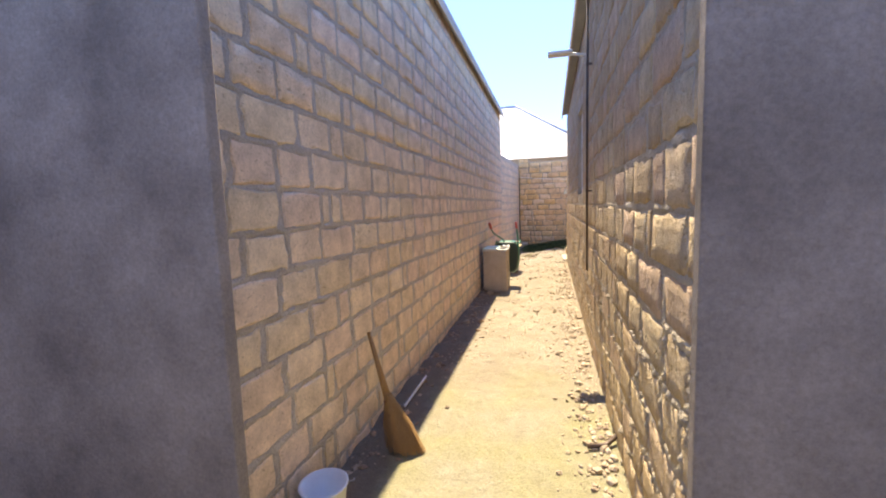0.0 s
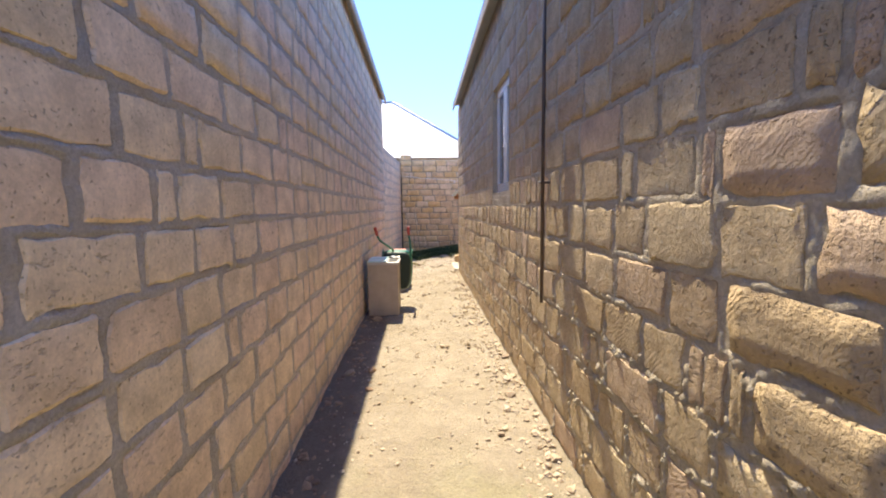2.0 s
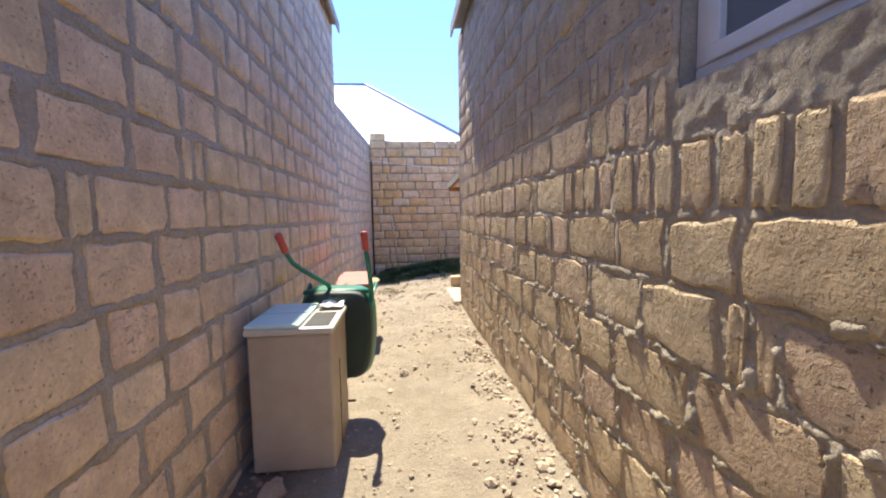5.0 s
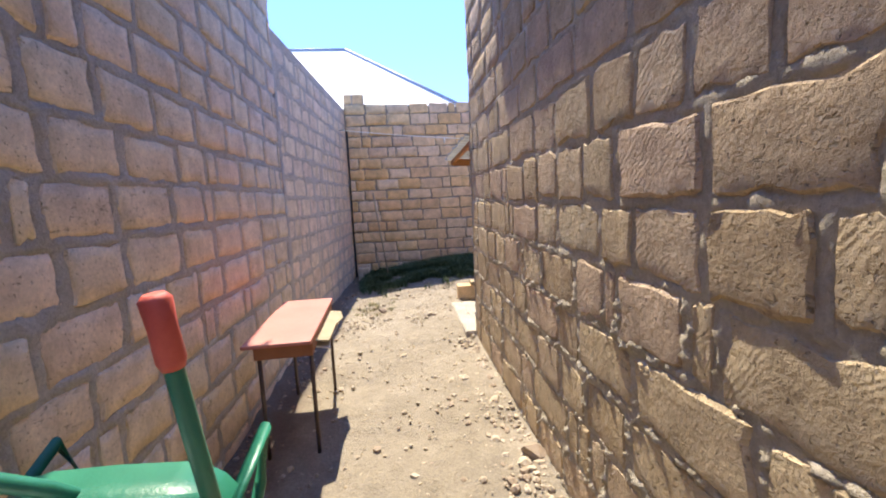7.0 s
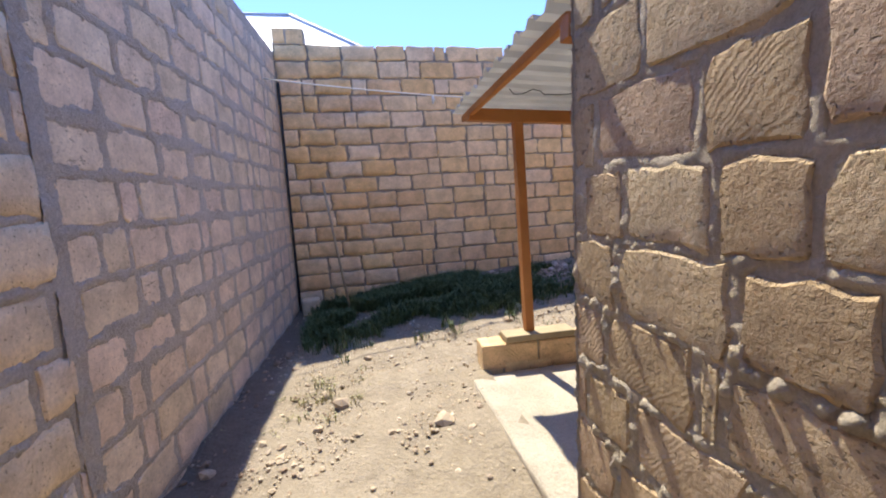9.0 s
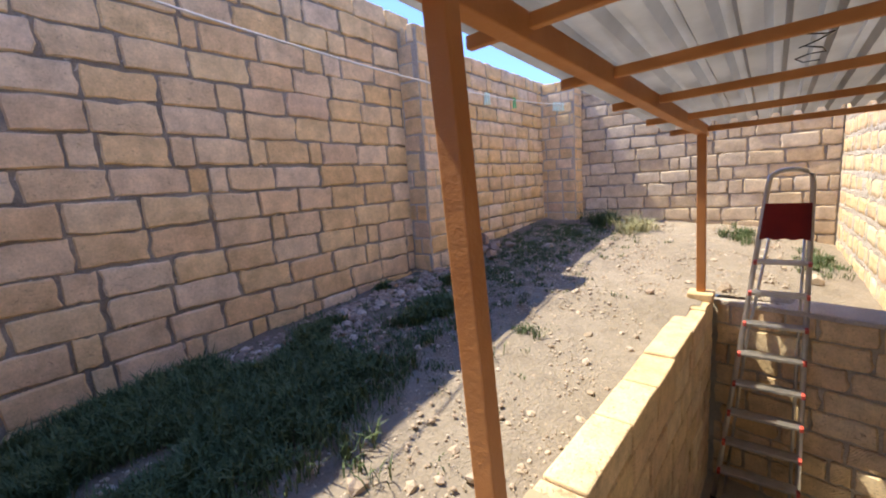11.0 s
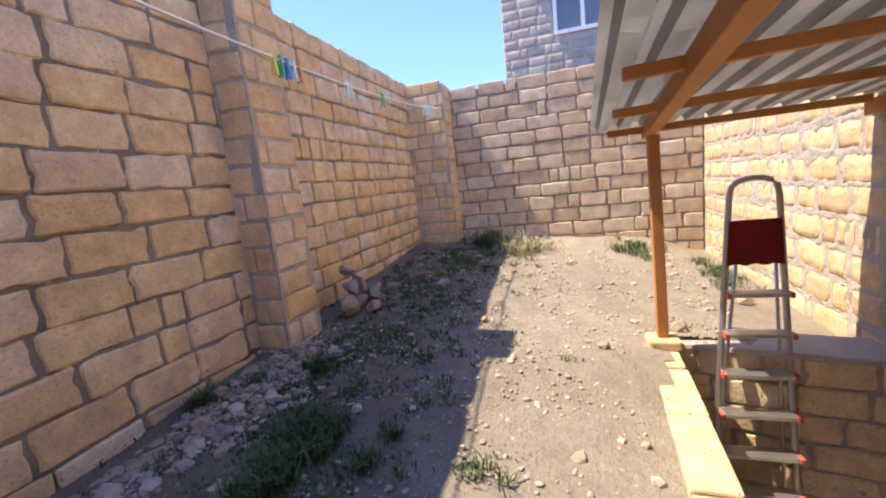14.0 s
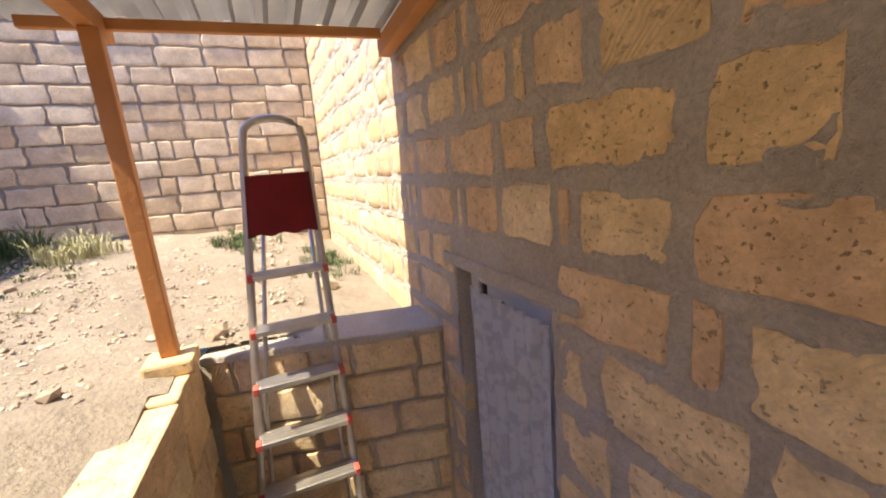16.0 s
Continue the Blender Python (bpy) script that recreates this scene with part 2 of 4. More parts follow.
# ---------------------------------------------------------------- mesh helpers


def part(name, bm, material, parent=None, label=""):
    me = bpy.data.meshes.new(name)
    bm.to_mesh(me)
    bm.free()
    me.materials.append(MAT[material])
    ob = new(name, me)
    if parent is not None:
        ob.parent = parent
    if label:
        ob["label"] = label
    return ob


def thing(name, label, category, at=(0, 0, 0), rz=0.0, group="", kind=""):
    ob = new(name)
    ob.matrix_world = pose(*at, 0, 0, rz)
    bpy.context.view_layer.update()
    return tagged(ob, label, category, group, kind)


def add_box(bm, lo, hi, m=None, bevel=0.0):
    r = bmesh.ops.create_cube(bm, size=1.0)
    s = [h - l for l, h in zip(lo, hi)]
    c = [(h + l) / 2 for l, h in zip(lo, hi)]
    bmesh.ops.transform(bm, matrix=Matrix.Translation(c) @ Matrix.Diagonal((*s, 1)), verts=r["verts"])
    if bevel:
        ed = {e for v in r["verts"] for e in v.link_edges}
        g = bmesh.ops.bevel(bm, geom=list(ed), offset=bevel, segments=2, affect="EDGES", profile=0.5)
        vs = g["verts"]
    else:
        vs = r["verts"]
    if m is not None:
        bmesh.ops.transform(bm, matrix=m, verts=list({v for v in vs}))
    return bm


def box(lo, hi, bevel=0.0, m=None):
    return add_box(bmesh.new(), lo, hi, m, bevel)


def tube(points, r, sides=10, flat=1.0, closed=False):
    """A round bar along points."""
    bm = bmesh.new()
    rings = []
    pts = [Vector(p) for p in points]
    for i, p in enumerate(pts):
        d = (pts[min(i + 1, len(pts) - 1)] - pts[max(i - 1, 0)]).normalized()
        up = Vector((0, 0, 1)) if abs(d.z) < 0.9 else Vector((0, 1, 0))
        a = d.cross(up).normalized()
        b = a.cross(d)
        rr = r[i] if isinstance(r, (list, tuple)) else r
        rings.append([bm.verts.new(p + rr * (math.cos(k * 2 * math.pi / sides) * a + flat * math.sin(k * 2 * math.pi / sides) * b)) for k in range(sides)])
    for q, w in zip(rings, rings[1:]):
        for k in range(sides):
            f = bm.faces.new((q[k], q[(k + 1) % sides], w[(k + 1) % sides], w[k]))
            f.smooth = True
    bm.faces.new(rings[0][::-1])
    bm.faces.new(rings[-1])
    bmesh.ops.recalc_face_normals(bm, faces=bm.faces)
    return bm


def prism(outline, lo, hi, axis=1):
    """A straight extrusion of a closed outline (two coordinates) along an axis."""
    bm = bmesh.new()

    def put(p, h):
        q = [p[0], p[1]]
        q.insert(axis, h)
        return bm.verts.new(q)

    a, b = [put(p, lo) for p in outline], [put(p, hi) for p in outline]
    n = len(outline)
    for i in range(n):
        bm.faces.new((a[i], a[(i + 1) % n], b[(i + 1) % n], b[i]))
    bm.faces.new(a[::-1])
    bm.faces.new(b)
    bmesh.ops.recalc_face_normals(bm, faces=bm.faces)
    return bm


def ground_z(x, y):
    s = min(max((y + 1.0) / 2.2, 0.0), 1.0)
    s = s * s * (3 - 2 * s)
    alley = 0.02 + 0.12 * min(max((x + 1.88) / 1.88, 0.0), 1.0)
    k = min(max((x + 1.9) / 1.9, 0.0), 1.0)
    yard = 0.08 + 0.12 * k + 0.06 * max(x, 0.0) + 0.06 * k * max(min(y, 4.0) - 1.2, 0.0)
    return alley * (1 - s) + yard * s


# ---- rough blocks: a few shapes of unit size shared by all pieces (x along, y out, z up)


def block_data(seed, rough, corner):
    rng = random.Random(seed)
    bm = bmesh.new()
    us, vs_ = (-0.5, -0.472, -0.3, -0.08, 0.14, 0.32, 0.472, 0.5), (-0.5, -0.45, -0.16, 0.17, 0.45, 0.5)
    nu, nv = len(us) - 1, len(vs_) - 1
    grid = {}
    off = Vector((rng.uniform(0, 50), rng.uniform(0, 50), 0))
    for i in range(nu + 1):
        for j in range(nv + 1):
            u, v = us[i], vs_[j]
            p = Vector((u, 0, v))
            n1 = noise.noise(off + Vector((u * 3, v * 3, 1.7)))
            n2 = noise.noise(off + Vector((u * 3, v * 3, 9.1)))
            n3 = noise.noise(off + Vector((u * 5, v * 5, 4.3)))
            edge = max(abs(u), abs(v)) * 2
            p.x += (n1 * 0.07 + 0.03 * noise.noise(off + Vector((u * 9, v * 9, 5.0)))) * rough * edge
            p.z += (n2 * 0.1 + 0.06 * noise.noise(off + Vector((u * 9, v * 9, 2.0)))) * rough * edge
            if abs(u) > 0.49 and abs(v) > 0.49:
                p.x *= 1 - corner * rng.uniform(0.4, 1)
                p.z *= 1 - corner * rng.uniform(0.6, 1.6)
            p.y = n3 * rough * 0.3 - (0.75 if edge > 0.99 else 0.0)
            grid[i, j] = bm.verts.new(p)
    for i in range(nu):
        for j in range(nv):
            bm.faces.new((grid[i, j], grid[i + 1, j], grid[i + 1, j + 1], grid[i, j + 1])).smooth = 0 < i < nu - 1 and 0 < j < nv - 1
    rim = [grid[i, 0] for i in range(nu)] + [grid[nu, j] for j in range(nv)] + [grid[i, nv] for i in range(nu, 0, -1)] + [grid[0, j] for j in range(nv, 0, -1)]
    back = [bm.verts.new((v.co.x * 1.02, -4.0, v.co.z * 1.02)) for v in rim]
    for k in range(len(rim)):
        bm.faces.new((rim[k - 1], back[k - 1], back[k], rim[k]))
    bmesh.ops.recalc_face_normals(bm, faces=bm.faces)
    for f in bm.faces:
        if f.calc_center_median().y > -0.6 and f.normal.y < -0.2:
            f.normal_flip()
    me = bpy.data.meshes.new("block")
    bm.to_mesh(me)
    bm.free()
    return me


BLOCKS = {}


def block_set(material, rough, corner):
    key = (material, rough, corner)
    if key not in BLOCKS:
        BLOCKS[key] = [block_data(i * 7 + 1, rough, corner) for i in range(14)]
        for me in BLOCKS[key]:
            me.materials.append(MAT[material])
    return BLOCKS[key]


def lay(wall, origin, along, out, length, z0, z1, course, lengths, joint, material, near, rough=1.0, corner=0.1, proud=0.012, holes=(), seed=0, top=None, keep=None, depth=0.014, narrow=None):
    """Courses of rough blocks on the face of a wall. near(u, z): which ones are pieces of their own; the rest becomes one mesh."""
    rng = random.Random(seed)
    shapes = block_set(material, rough, corner)
    along, out = Vector(along), Vector(out)
    rot = Matrix((along, out, Vector((0, 0, 1)))).transposed().to_4x4()
    verts, faces, flags, rects, made, row = [], [], [], [], 0, 0
    z = z0
    while z < z1 - 0.05:
        h = course * rng.uniform(0.96, 1.04)
        u = -rng.uniform(0, lengths[1])
        while u < length:
            w = rng.uniform(*lengths) if rng.random() > 0.16 else rng.uniform(0.35, 0.6) * lengths[0]
            if narrow and narrow[2] < z + h / 2 < narrow[3] and narrow[0] < u < narrow[1]:
                w = rng.uniform(0.1, 0.2)
            a, b = max(u, 0.0), min(u + w, length)
            u += w
            if b - a < 0.07:
                continue
            c = (a + b) / 2
            t = top(c) if top else z1
            if z + h > t + 0.1:
                continue
            if any(a < h1 - 0.02 and b > h0 + 0.02 and z < t1 - 0.02 and z + h > t0 + 0.02 for h0, h1, t0, t1 in holes):
                parts = []
                for h0, h1, t0, t1 in holes:
                    if z < t1 - 0.02 and z + h > t0 + 0.02:
                        parts += [(a, min(b, h0)), (max(a, h1), b)]
                spans = [(p, q) for p, q in parts if q - p > 0.06]
            else:
                spans = [(a, b)]
            for p, q in spans:
                if keep and not keep((p + q) / 2, z + h / 2):
                    continue
                j = joint * rng.uniform(0.7, 1.4)
                sx, sz = max(q - p - j, 0.04), h - joint * rng.uniform(0.75, 1.15)
                centre = Vector(origin) + along * ((p + q) / 2) + out * (proud * rng.uniform(0.4, 1.3))
                centre.z = z + h / 2 + rng.uniform(-0.004, 0.004)
                tilt = Matrix.Rotation(rng.uniform(-0.02, 0.02), 4, "Y")
                turn = Matrix.Rotation(rng.choice((0, math.pi)), 4, "Y")
                mtx = Matrix.Translation(centre) @ rot @ tilt @ turn @ Matrix.Diagonal((sx, depth, sz, 1))
                rects.append(((p + q) / 2, centre.z, sx / 2, sz / 2))
                me = shapes[rng.randrange(len(shapes))]
                if near((p + q) / 2, z) and made < 300:
                    ob = new("block", me)
                    ob.parent = wall
                    ob.matrix_world = mtx
                    made += 1
                else:
                    k = len(verts)
                    verts += [mtx @ v.co for v in me.vertices]
                    faces += [[k + i for i in f.vertices] for f in me.polygons]
                    flags += [f.use_smooth for f in me.polygons]
        z += h
        row += 1
    if verts:
        me = bpy.data.meshes.new("blocks")
        me.from_pydata(verts, [], faces)
        me.polygons.foreach_set("use_smooth", flags)
        me.materials.append(MAT[material])
        ob = new("blocks", me)
        ob.parent = wall
        ob["kind"] = "stuff"
    return rects


def lattice(u, z, scale, seed):
    """Smooth value noise, 0 to 1, over a grid of places."""
    rs = np.random.RandomState(seed)
    t = rs.rand(256, 256)
    a, b = np.asarray(u) / scale + 40, np.asarray(z) / scale + 40
    i, j = np.floor(a).astype(int), np.floor(b).astype(int)
    f, g = a - i, b - j
    f, g = f * f * (3 - 2 * f), g * g * (3 - 2 * g)
    i0, i1, j0, j1 = i % 256, (i + 1) % 256, j % 256, (j + 1) % 256
    return (t[i0, j0] * (1 - f) + t[i1, j0] * f) * (1 - g) + (t[i0, j1] * (1 - f) + t[i1, j1] * f) * g


def point_mortar(wall, rects, origin, along, out, length, z0, z1, step, material, flush, smear, relief, seed, rag=0.0, rag_top=0.0, holes=()):
    """Hand-trowelled mortar that fills the joints and laps over the edges of the blocks; ragged lumps below rag_top."""
    nu, nz = int(length / step) + 1, int((z1 - z0) / step) + 1
    us, zs = np.linspace(0, length, nu), np.linspace(z0, z1, nz)
    U, Z = np.meshgrid(us, zs, indexing="ij")
    inside = np.zeros((nu, nz))
    for cu, cz, hu, hz in rects:
        i0, i1 = np.searchsorted(us, (cu - hu, cu + hu))
        j0, j1 = np.searchsorted(zs, (cz - hz, cz + hz))
        if i1 > i0 and j1 > j0:
            d = np.minimum((hu - np.abs(us[i0:i1] - cu))[:, None], (hz - np.abs(zs[j0:j1] - cz))[None, :])
            inside[i0:i1, j0:j1] = np.maximum(inside[i0:i1, j0:j1], d)
    big, mid, fine, crumb = lattice(U, Z, 0.31, seed), lattice(U, Z, 0.07, seed + 1), lattice(U, Z, 0.026, seed + 2), lattice(U, Z, 0.014, seed + 3)
    low = np.clip((rag_top - Z + 0.3 * (big - 0.5)) / 0.25, 0, 1) if rag else 0.0
    lap = smear * (0.15 + 2.2 * np.clip(big - 0.35, 0, 1) + 1.1 * (mid - 0.5)) + 0.006 * (fine - 0.5)
    lap = lap + low * (0.012 * (fine - 0.4) + 0.01 * (crumb - 0.5))
    k = np.clip((lap - inside) / 0.012, -1, 1)
    H = flush + relief * ((mid - 0.5) + 0.7 * (fine - 0.5))
    H = H + low * rag * (np.clip(mid - 0.5, 0, 1) * np.clip(crumb - 0.3, 0, 1) * 2.5 + 1.6 * np.clip(fine - 0.62, 0, 1) + 0.5 * (crumb - 0.5)) * np.clip(1.2 - inside / 0.02, 0, 1)
    H = np.where(k > 0, H * (0.4 + 0.6 * np.minimum(k, 1)), -0.016)
    H = np.where((k <= 0) & (k > -0.6), -0.004, H)
    jit = 0.3 * step
    rs = np.random.RandomState(seed + 9)
    U2, Z2 = U + rs.uniform(-jit, jit, U.shape), Z + rs.uniform(-jit, jit, Z.shape)
    o, al, ou = np.array(origin, float), np.array(along, float), np.array(out, float)
    P = o + U2[..., None] * al + H[..., None] * ou
    P[..., 2] = Z2
    idx = np.arange(nu * nz).reshape(nu, nz)
    up = np.cross(al, [0, 0, 1]) @ ou < 0
    q = (idx[:-1, :-1], idx[1:, :-1], idx[1:, 1:], idx[:-1, 1:]) if not up else (idx[:-1, :-1], idx[:-1, 1:], idx[1:, 1:], idx[1:, :-1])
    shown = np.maximum.reduce([k[:-1, :-1], k[1:, :-1], k[1:, 1:], k[:-1, 1:]]) > -0.9
    cu, cz = (us[:-1] + us[1:])[:, None] / 2, (zs[:-1] + zs[1:])[None, :] / 2
    for h0, h1, t0, t1 in holes:
        shown &= ~((cu > h0) & (cu < h1) & (cz > t0) & (cz < t1))
    F = np.stack([c[shown] for c in q], axis=1)
    used, inv = np.unique(F, return_inverse=True)
    me = bpy.data.meshes.new("mortar")
    me.from_pydata(P.reshape(-1, 3)[used].tolist(), [], inv.reshape(-1, 4).tolist())
    me.polygons.foreach_set("use_smooth", [True] * len(F))
    me.materials.append(MAT[material])
    ob = new("mortar", me)
    ob.parent = wall
    ob["kind"] = "stuff"


def structure(name, bm, material, label, category="wall"):
    return tagged(part(name, bm, material), label, category, kind="structure")


# ---------------------------------------------------------------- ground
PX0, PX1, PY1 = 0.05, 3.74, 1.27


def build_ground():
    xs = [-400, -120, -40, -12, -5, -3] + [-2.3 + 0.065 * i for i in range(152)] + [9, 12, 20, 60, 150, 400]
    ys = [-400, -120, -40, -20, -16] + [-14 + 0.065 * i for i in range(280)] + [6, 10, 20, 60, 150, 400]
    verts, faces = [], []
    for y in ys:
        for x in xs:
            z = ground_z(max(min(x, 7.5), -2.5), y)
            if -3 < x < 9 and -15 < y < 5:
                amp = 0.012 if y < -6 else 0.026
                z += amp * noise.fractal(Vector((x * 2.2, y * 2.2, 0)), 1.0, 2.0, 4)
                z += 0.05 * math.exp(-(((x + 1.88) / 0.22) ** 2)) * (noise.noise(Vector((x * 4, y * 4, 3))) + 0.3)
            else:
                z -= 0.03
            verts.append((x, y, z))
    n = len(xs)
    for j in range(len(ys) - 1):
        for i in range(n - 1):
            cx, cy = (xs[i] + xs[i + 1]) / 2, (ys[j] + ys[j + 1]) / 2
            if PX0 < cx < PX1 + 0.05 and -0.35 < cy < PY1 + 0.17 - 0.058 * cx:
                continue
            faces.append((j * n + i, j * n + i + 1, (j + 1) * n + i + 1, (j + 1) * n + i))
    me = bpy.data.meshes.new("ground")
    me.from_pydata(verts, [], faces)
    me.polygons.foreach_set("use_smooth", [True] * len(faces))
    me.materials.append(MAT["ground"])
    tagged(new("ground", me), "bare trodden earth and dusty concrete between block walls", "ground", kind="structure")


build_ground()

# ---------------------------------------------------------------- walls
LX, FY, EX = -1.88, 4.06, 7.2
LEFT_TOP, LEFT_END = 4.5, 0.3

wall_left = structure("wall_left", box((LX - 0.3, -11.18, -0.3), (LX - 0.012, LEFT_END, LEFT_TOP)), "mortar", "tall pale limestone block wall with wide grey joints")
LOW_A, LOW_B = Vector((LX, LEFT_END, 0)), Vector((-1.635, FY + 0.02, 0))
bm = prism([(LX - 0.3, LEFT_END + 0.002), (LX - 0.01, LEFT_END + 0.002), (-1.645, FY + 0.2), (-1.95, FY + 0.2)], -0.3, 3.34, axis=2)
wall_left_low = structure("wall_left_low", bm, "plaster_wall", "lower limestone wall with thin smeared cement render")

# the house wall on the alley, with its window opening
WIN = (-6.13, -5.14, 1.96, 3.25)
bm = bmesh.new()
for lo, hi in (((0.012, -11.18, -0.3), (0.3, WIN[0], 4.2)), ((0.012, WIN[1], -0.3), (0.3, -0.02, 4.2)), ((0.012, WIN[0], -0.3), (0.3, WIN[1], WIN[2])), ((0.012, WIN[0], WIN[3]), (0.3, WIN[1], 4.2))):
    add_box(bm, lo, hi)
wall_right = structure("wall_right", bm, "mortar_dark", "rough limestone house wall with crumbling grey mortar")

# the back wall of the house, down into the stairwell, with the low doorway
DOOR = (2.57, 3.27, -1.3, 0.74)
bm = bmesh.new()
for lo, hi in (((0.3, -0.3, -1.5), (DOOR[0], -0.012, 4.2)), ((DOOR[1], -0.3, -1.5), (EX + 0.2, -0.012, 4.2)), ((DOOR[0], -0.3, DOOR[3]), (DOOR[1], -0.012, 4.2)), ((0.0, -0.3, -1.5), (0.298, -0.012, -0.3))):
    add_box(bm, lo, hi)
wall_back = structure("wall_back", bm, "mortar", "honey limestone house wall with smeared grey mortar")


def far_top(x):
    return 3.48 - 0.03 * min(max(x + 1.3, 0), 4.5) - (0.1 if x > 3.4 else 0.0)


bm = bmesh.new()
outline = [(-1.64, -0.4), (EX + 0.3, -0.4), (EX + 0.3, far_top(7) - 0.05), (3.7, far_top(3.7) - 0.05), (-1.64, far_top(-1.8) - 0.05)]
bm = prism(outline, FY + 0.012, FY + 0.22)
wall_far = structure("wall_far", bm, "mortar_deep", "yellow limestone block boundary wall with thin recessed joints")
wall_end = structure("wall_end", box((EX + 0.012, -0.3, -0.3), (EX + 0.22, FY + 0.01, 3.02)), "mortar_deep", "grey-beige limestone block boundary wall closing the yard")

# cement rendered jambs of the passage where the walk begins, and added walls round it
wall_jamb_left = structure("wall_jamb_left", box((-4.2, -11.25, -0.2), (-1.585, -11.19, 3.6), 0.008), "plaster", "grey cement-rendered wall end beside the passage")
wall_jamb_right = structure("wall_jamb_right", box((-0.05, -11.25, -0.2), (2.6, -11.19, 3.6), 0.008), "plaster", "grey cement-rendered wall end beside the passage")
# these three stand unseen, only to enclose the start of the walk
structure("wall_added_left", box((-4.4, -16, -0.2), (-4.205, -11.18, 3.2)), "plaster", "added grey cement-rendered wall, out of view beside the passage")
structure("wall_added_right", box((2.605, -16, -0.2), (2.8, -11.18, 3.2)), "plaster", "added grey cement-rendered wall, out of view beside the passage")
structure("wall_added_rear", box((-4.2, -16.2, -0.2), (2.6, -16.0, 3.2)), "plaster", "added grey cement-rendered wall, out of view behind the passage")

# ---------------------------------------------------------------- roofs, pilasters and neighbours


def eave(name, x0, x1, y0, y1, z, lip, label):
    """A thin pitched roof edge with a fascia board."""
    top = thing(name, label, "roof", kind="structure")
    part("sheet", box((x0, y0, z + 0.06), (x1, y1, z + 0.1), 0.005), "roof_trim", top)
    part("fascia", box((lip - 0.012, y0, z - 0.06), (lip + 0.012, y1, z + 0.058), 0.004), "plaster_wall", top)


# left overhang is added, kept so the tall wall's ground shadow stays wide
eave("shadow_eave_left", -6.0, LX + 0.1, -11.25, LEFT_END + 0.05, LEFT_TOP - 0.05, LX + 0.09, "added sheet roof edge widening the shadow of the tall block wall")
eave("roof_right", -0.14, 7.3, -11.25, -0.3, 4.16, -0.13, "pale sheet roof edge above the house wall")


def pilaster(name, lo, hi, seed, label, sides):
    p = structure(name, box(lo, hi), "mortar_dark", label, "pilaster")
    w = hi[0] - lo[0]
    lay(p, (lo[0], lo[1], 0), (1, 0, 0), (0, -1, 0), w, lo[2], hi[2] + 0.02, 0.19, (0.36, 0.42), 0.02, "stone_yard", lambda u, z: True, 0.8, 0.06, 0.008, seed=seed)
    if sides:
        x, s = (lo[0], -1) if sides < 0 else (hi[0], 1)
        lay(p, (x, hi[1] if s < 0 else lo[1], 0), (0, s, 0), (s, 0, 0), hi[1] - lo[1], lo[2], hi[2] + 0.02, 0.19, (0.24, 0.3), 0.02, "stone_yard", lambda u, z: True, 0.8, 0.06, 0.008, seed=seed + 1)


def neighbour_house():
    h = thing("neighbour_house", "neighbouring house with a bright white hipped metal roof", "house", (0, 0, 0))
    part("wall", box((-9.2, 10.6, -0.1), (1.95, 17.8, 4.3)), "plaster_wall", h)
    bm = bmesh.new()
    e = [bm.verts.new(p) for p in ((-10, 10.1, 4.22), (2.38, 10.1, 4.22), (2.38, 18.3, 4.22), (-10, 18.3, 4.22))]
    r = [bm.verts.new(p) for p in ((-6.3, 14.2, 7.83), (-2.5, 14.2, 7.83))]
    for f in ((e[0], e[1], r[1], r[0]), (e[1], e[2], r[1]), (e[2], e[3], r[0], r[1]), (e[3], e[0], r[0]), (e[3], e[2], e[1], e[0])):
        bm.faces.new(f)
    bmesh.ops.recalc_face_normals(bm, faces=bm.faces)
    part("roof", bm, "roof_white", h)
    for a, b in (((-6.3, 14.2, 7.84), (-2.5, 14.2, 7.84)), ((-2.5, 14.2, 7.84), (2.38, 10.1, 4.23)), ((-2.5, 14.2, 7.84), (2.38, 18.3, 4.23))):
        part("ridge_cap", tube([a, b], 0.06, 8), "roof_trim", h)


neighbour_house()


def far_building():
    b = thing("far_building", "grey block building with a white-framed window beyond the yard wall", "building", (0, 0, 0))
    wall = part("wall", box((11.0, -4, -0.1), (17, 3.0, 7.2), 0.02), "mortar", b)
    lay(wall, (11.0, 3.0, 0), (0, -1, 0), (-1, 0, 0), 5.0, 2.2, 7.2, 0.21, (0.38, 0.46), 0.02, "stone_grey", lambda u, z: False, 1.0, 0.06, 0.01, holes=((1.14, 2.56, 4.65, 6.45),), seed=71)
    part("roof", box((10.8, -4.2, 7.2), (17.2, 3.2, 7.3)), "roof_trim", b)
    win = part("window", box((10.97, 0.5, 4.7), (11.03, 1.8, 6.4)), "glass", b)
    for lo, hi in (((10.93, 0.44, 4.65), (10.99, 1.86, 4.73)), ((10.93, 0.44, 6.37), (10.99, 1.86, 6.45)), ((10.935, 0.44, 4.73), (10.985, 0.52, 6.37)), ((10.935, 1.78, 4.73), (10.985, 1.86, 6.37)), ((10.935, 1.2, 4.73), (10.985, 1.28, 6.37))):
        part("frame", box(lo, hi, 0.006), "pvc", win)


far_building()

# ---------------------------------------------------------------- stairwell


def par_y(x):
    return 1.36 - 0.058 * x


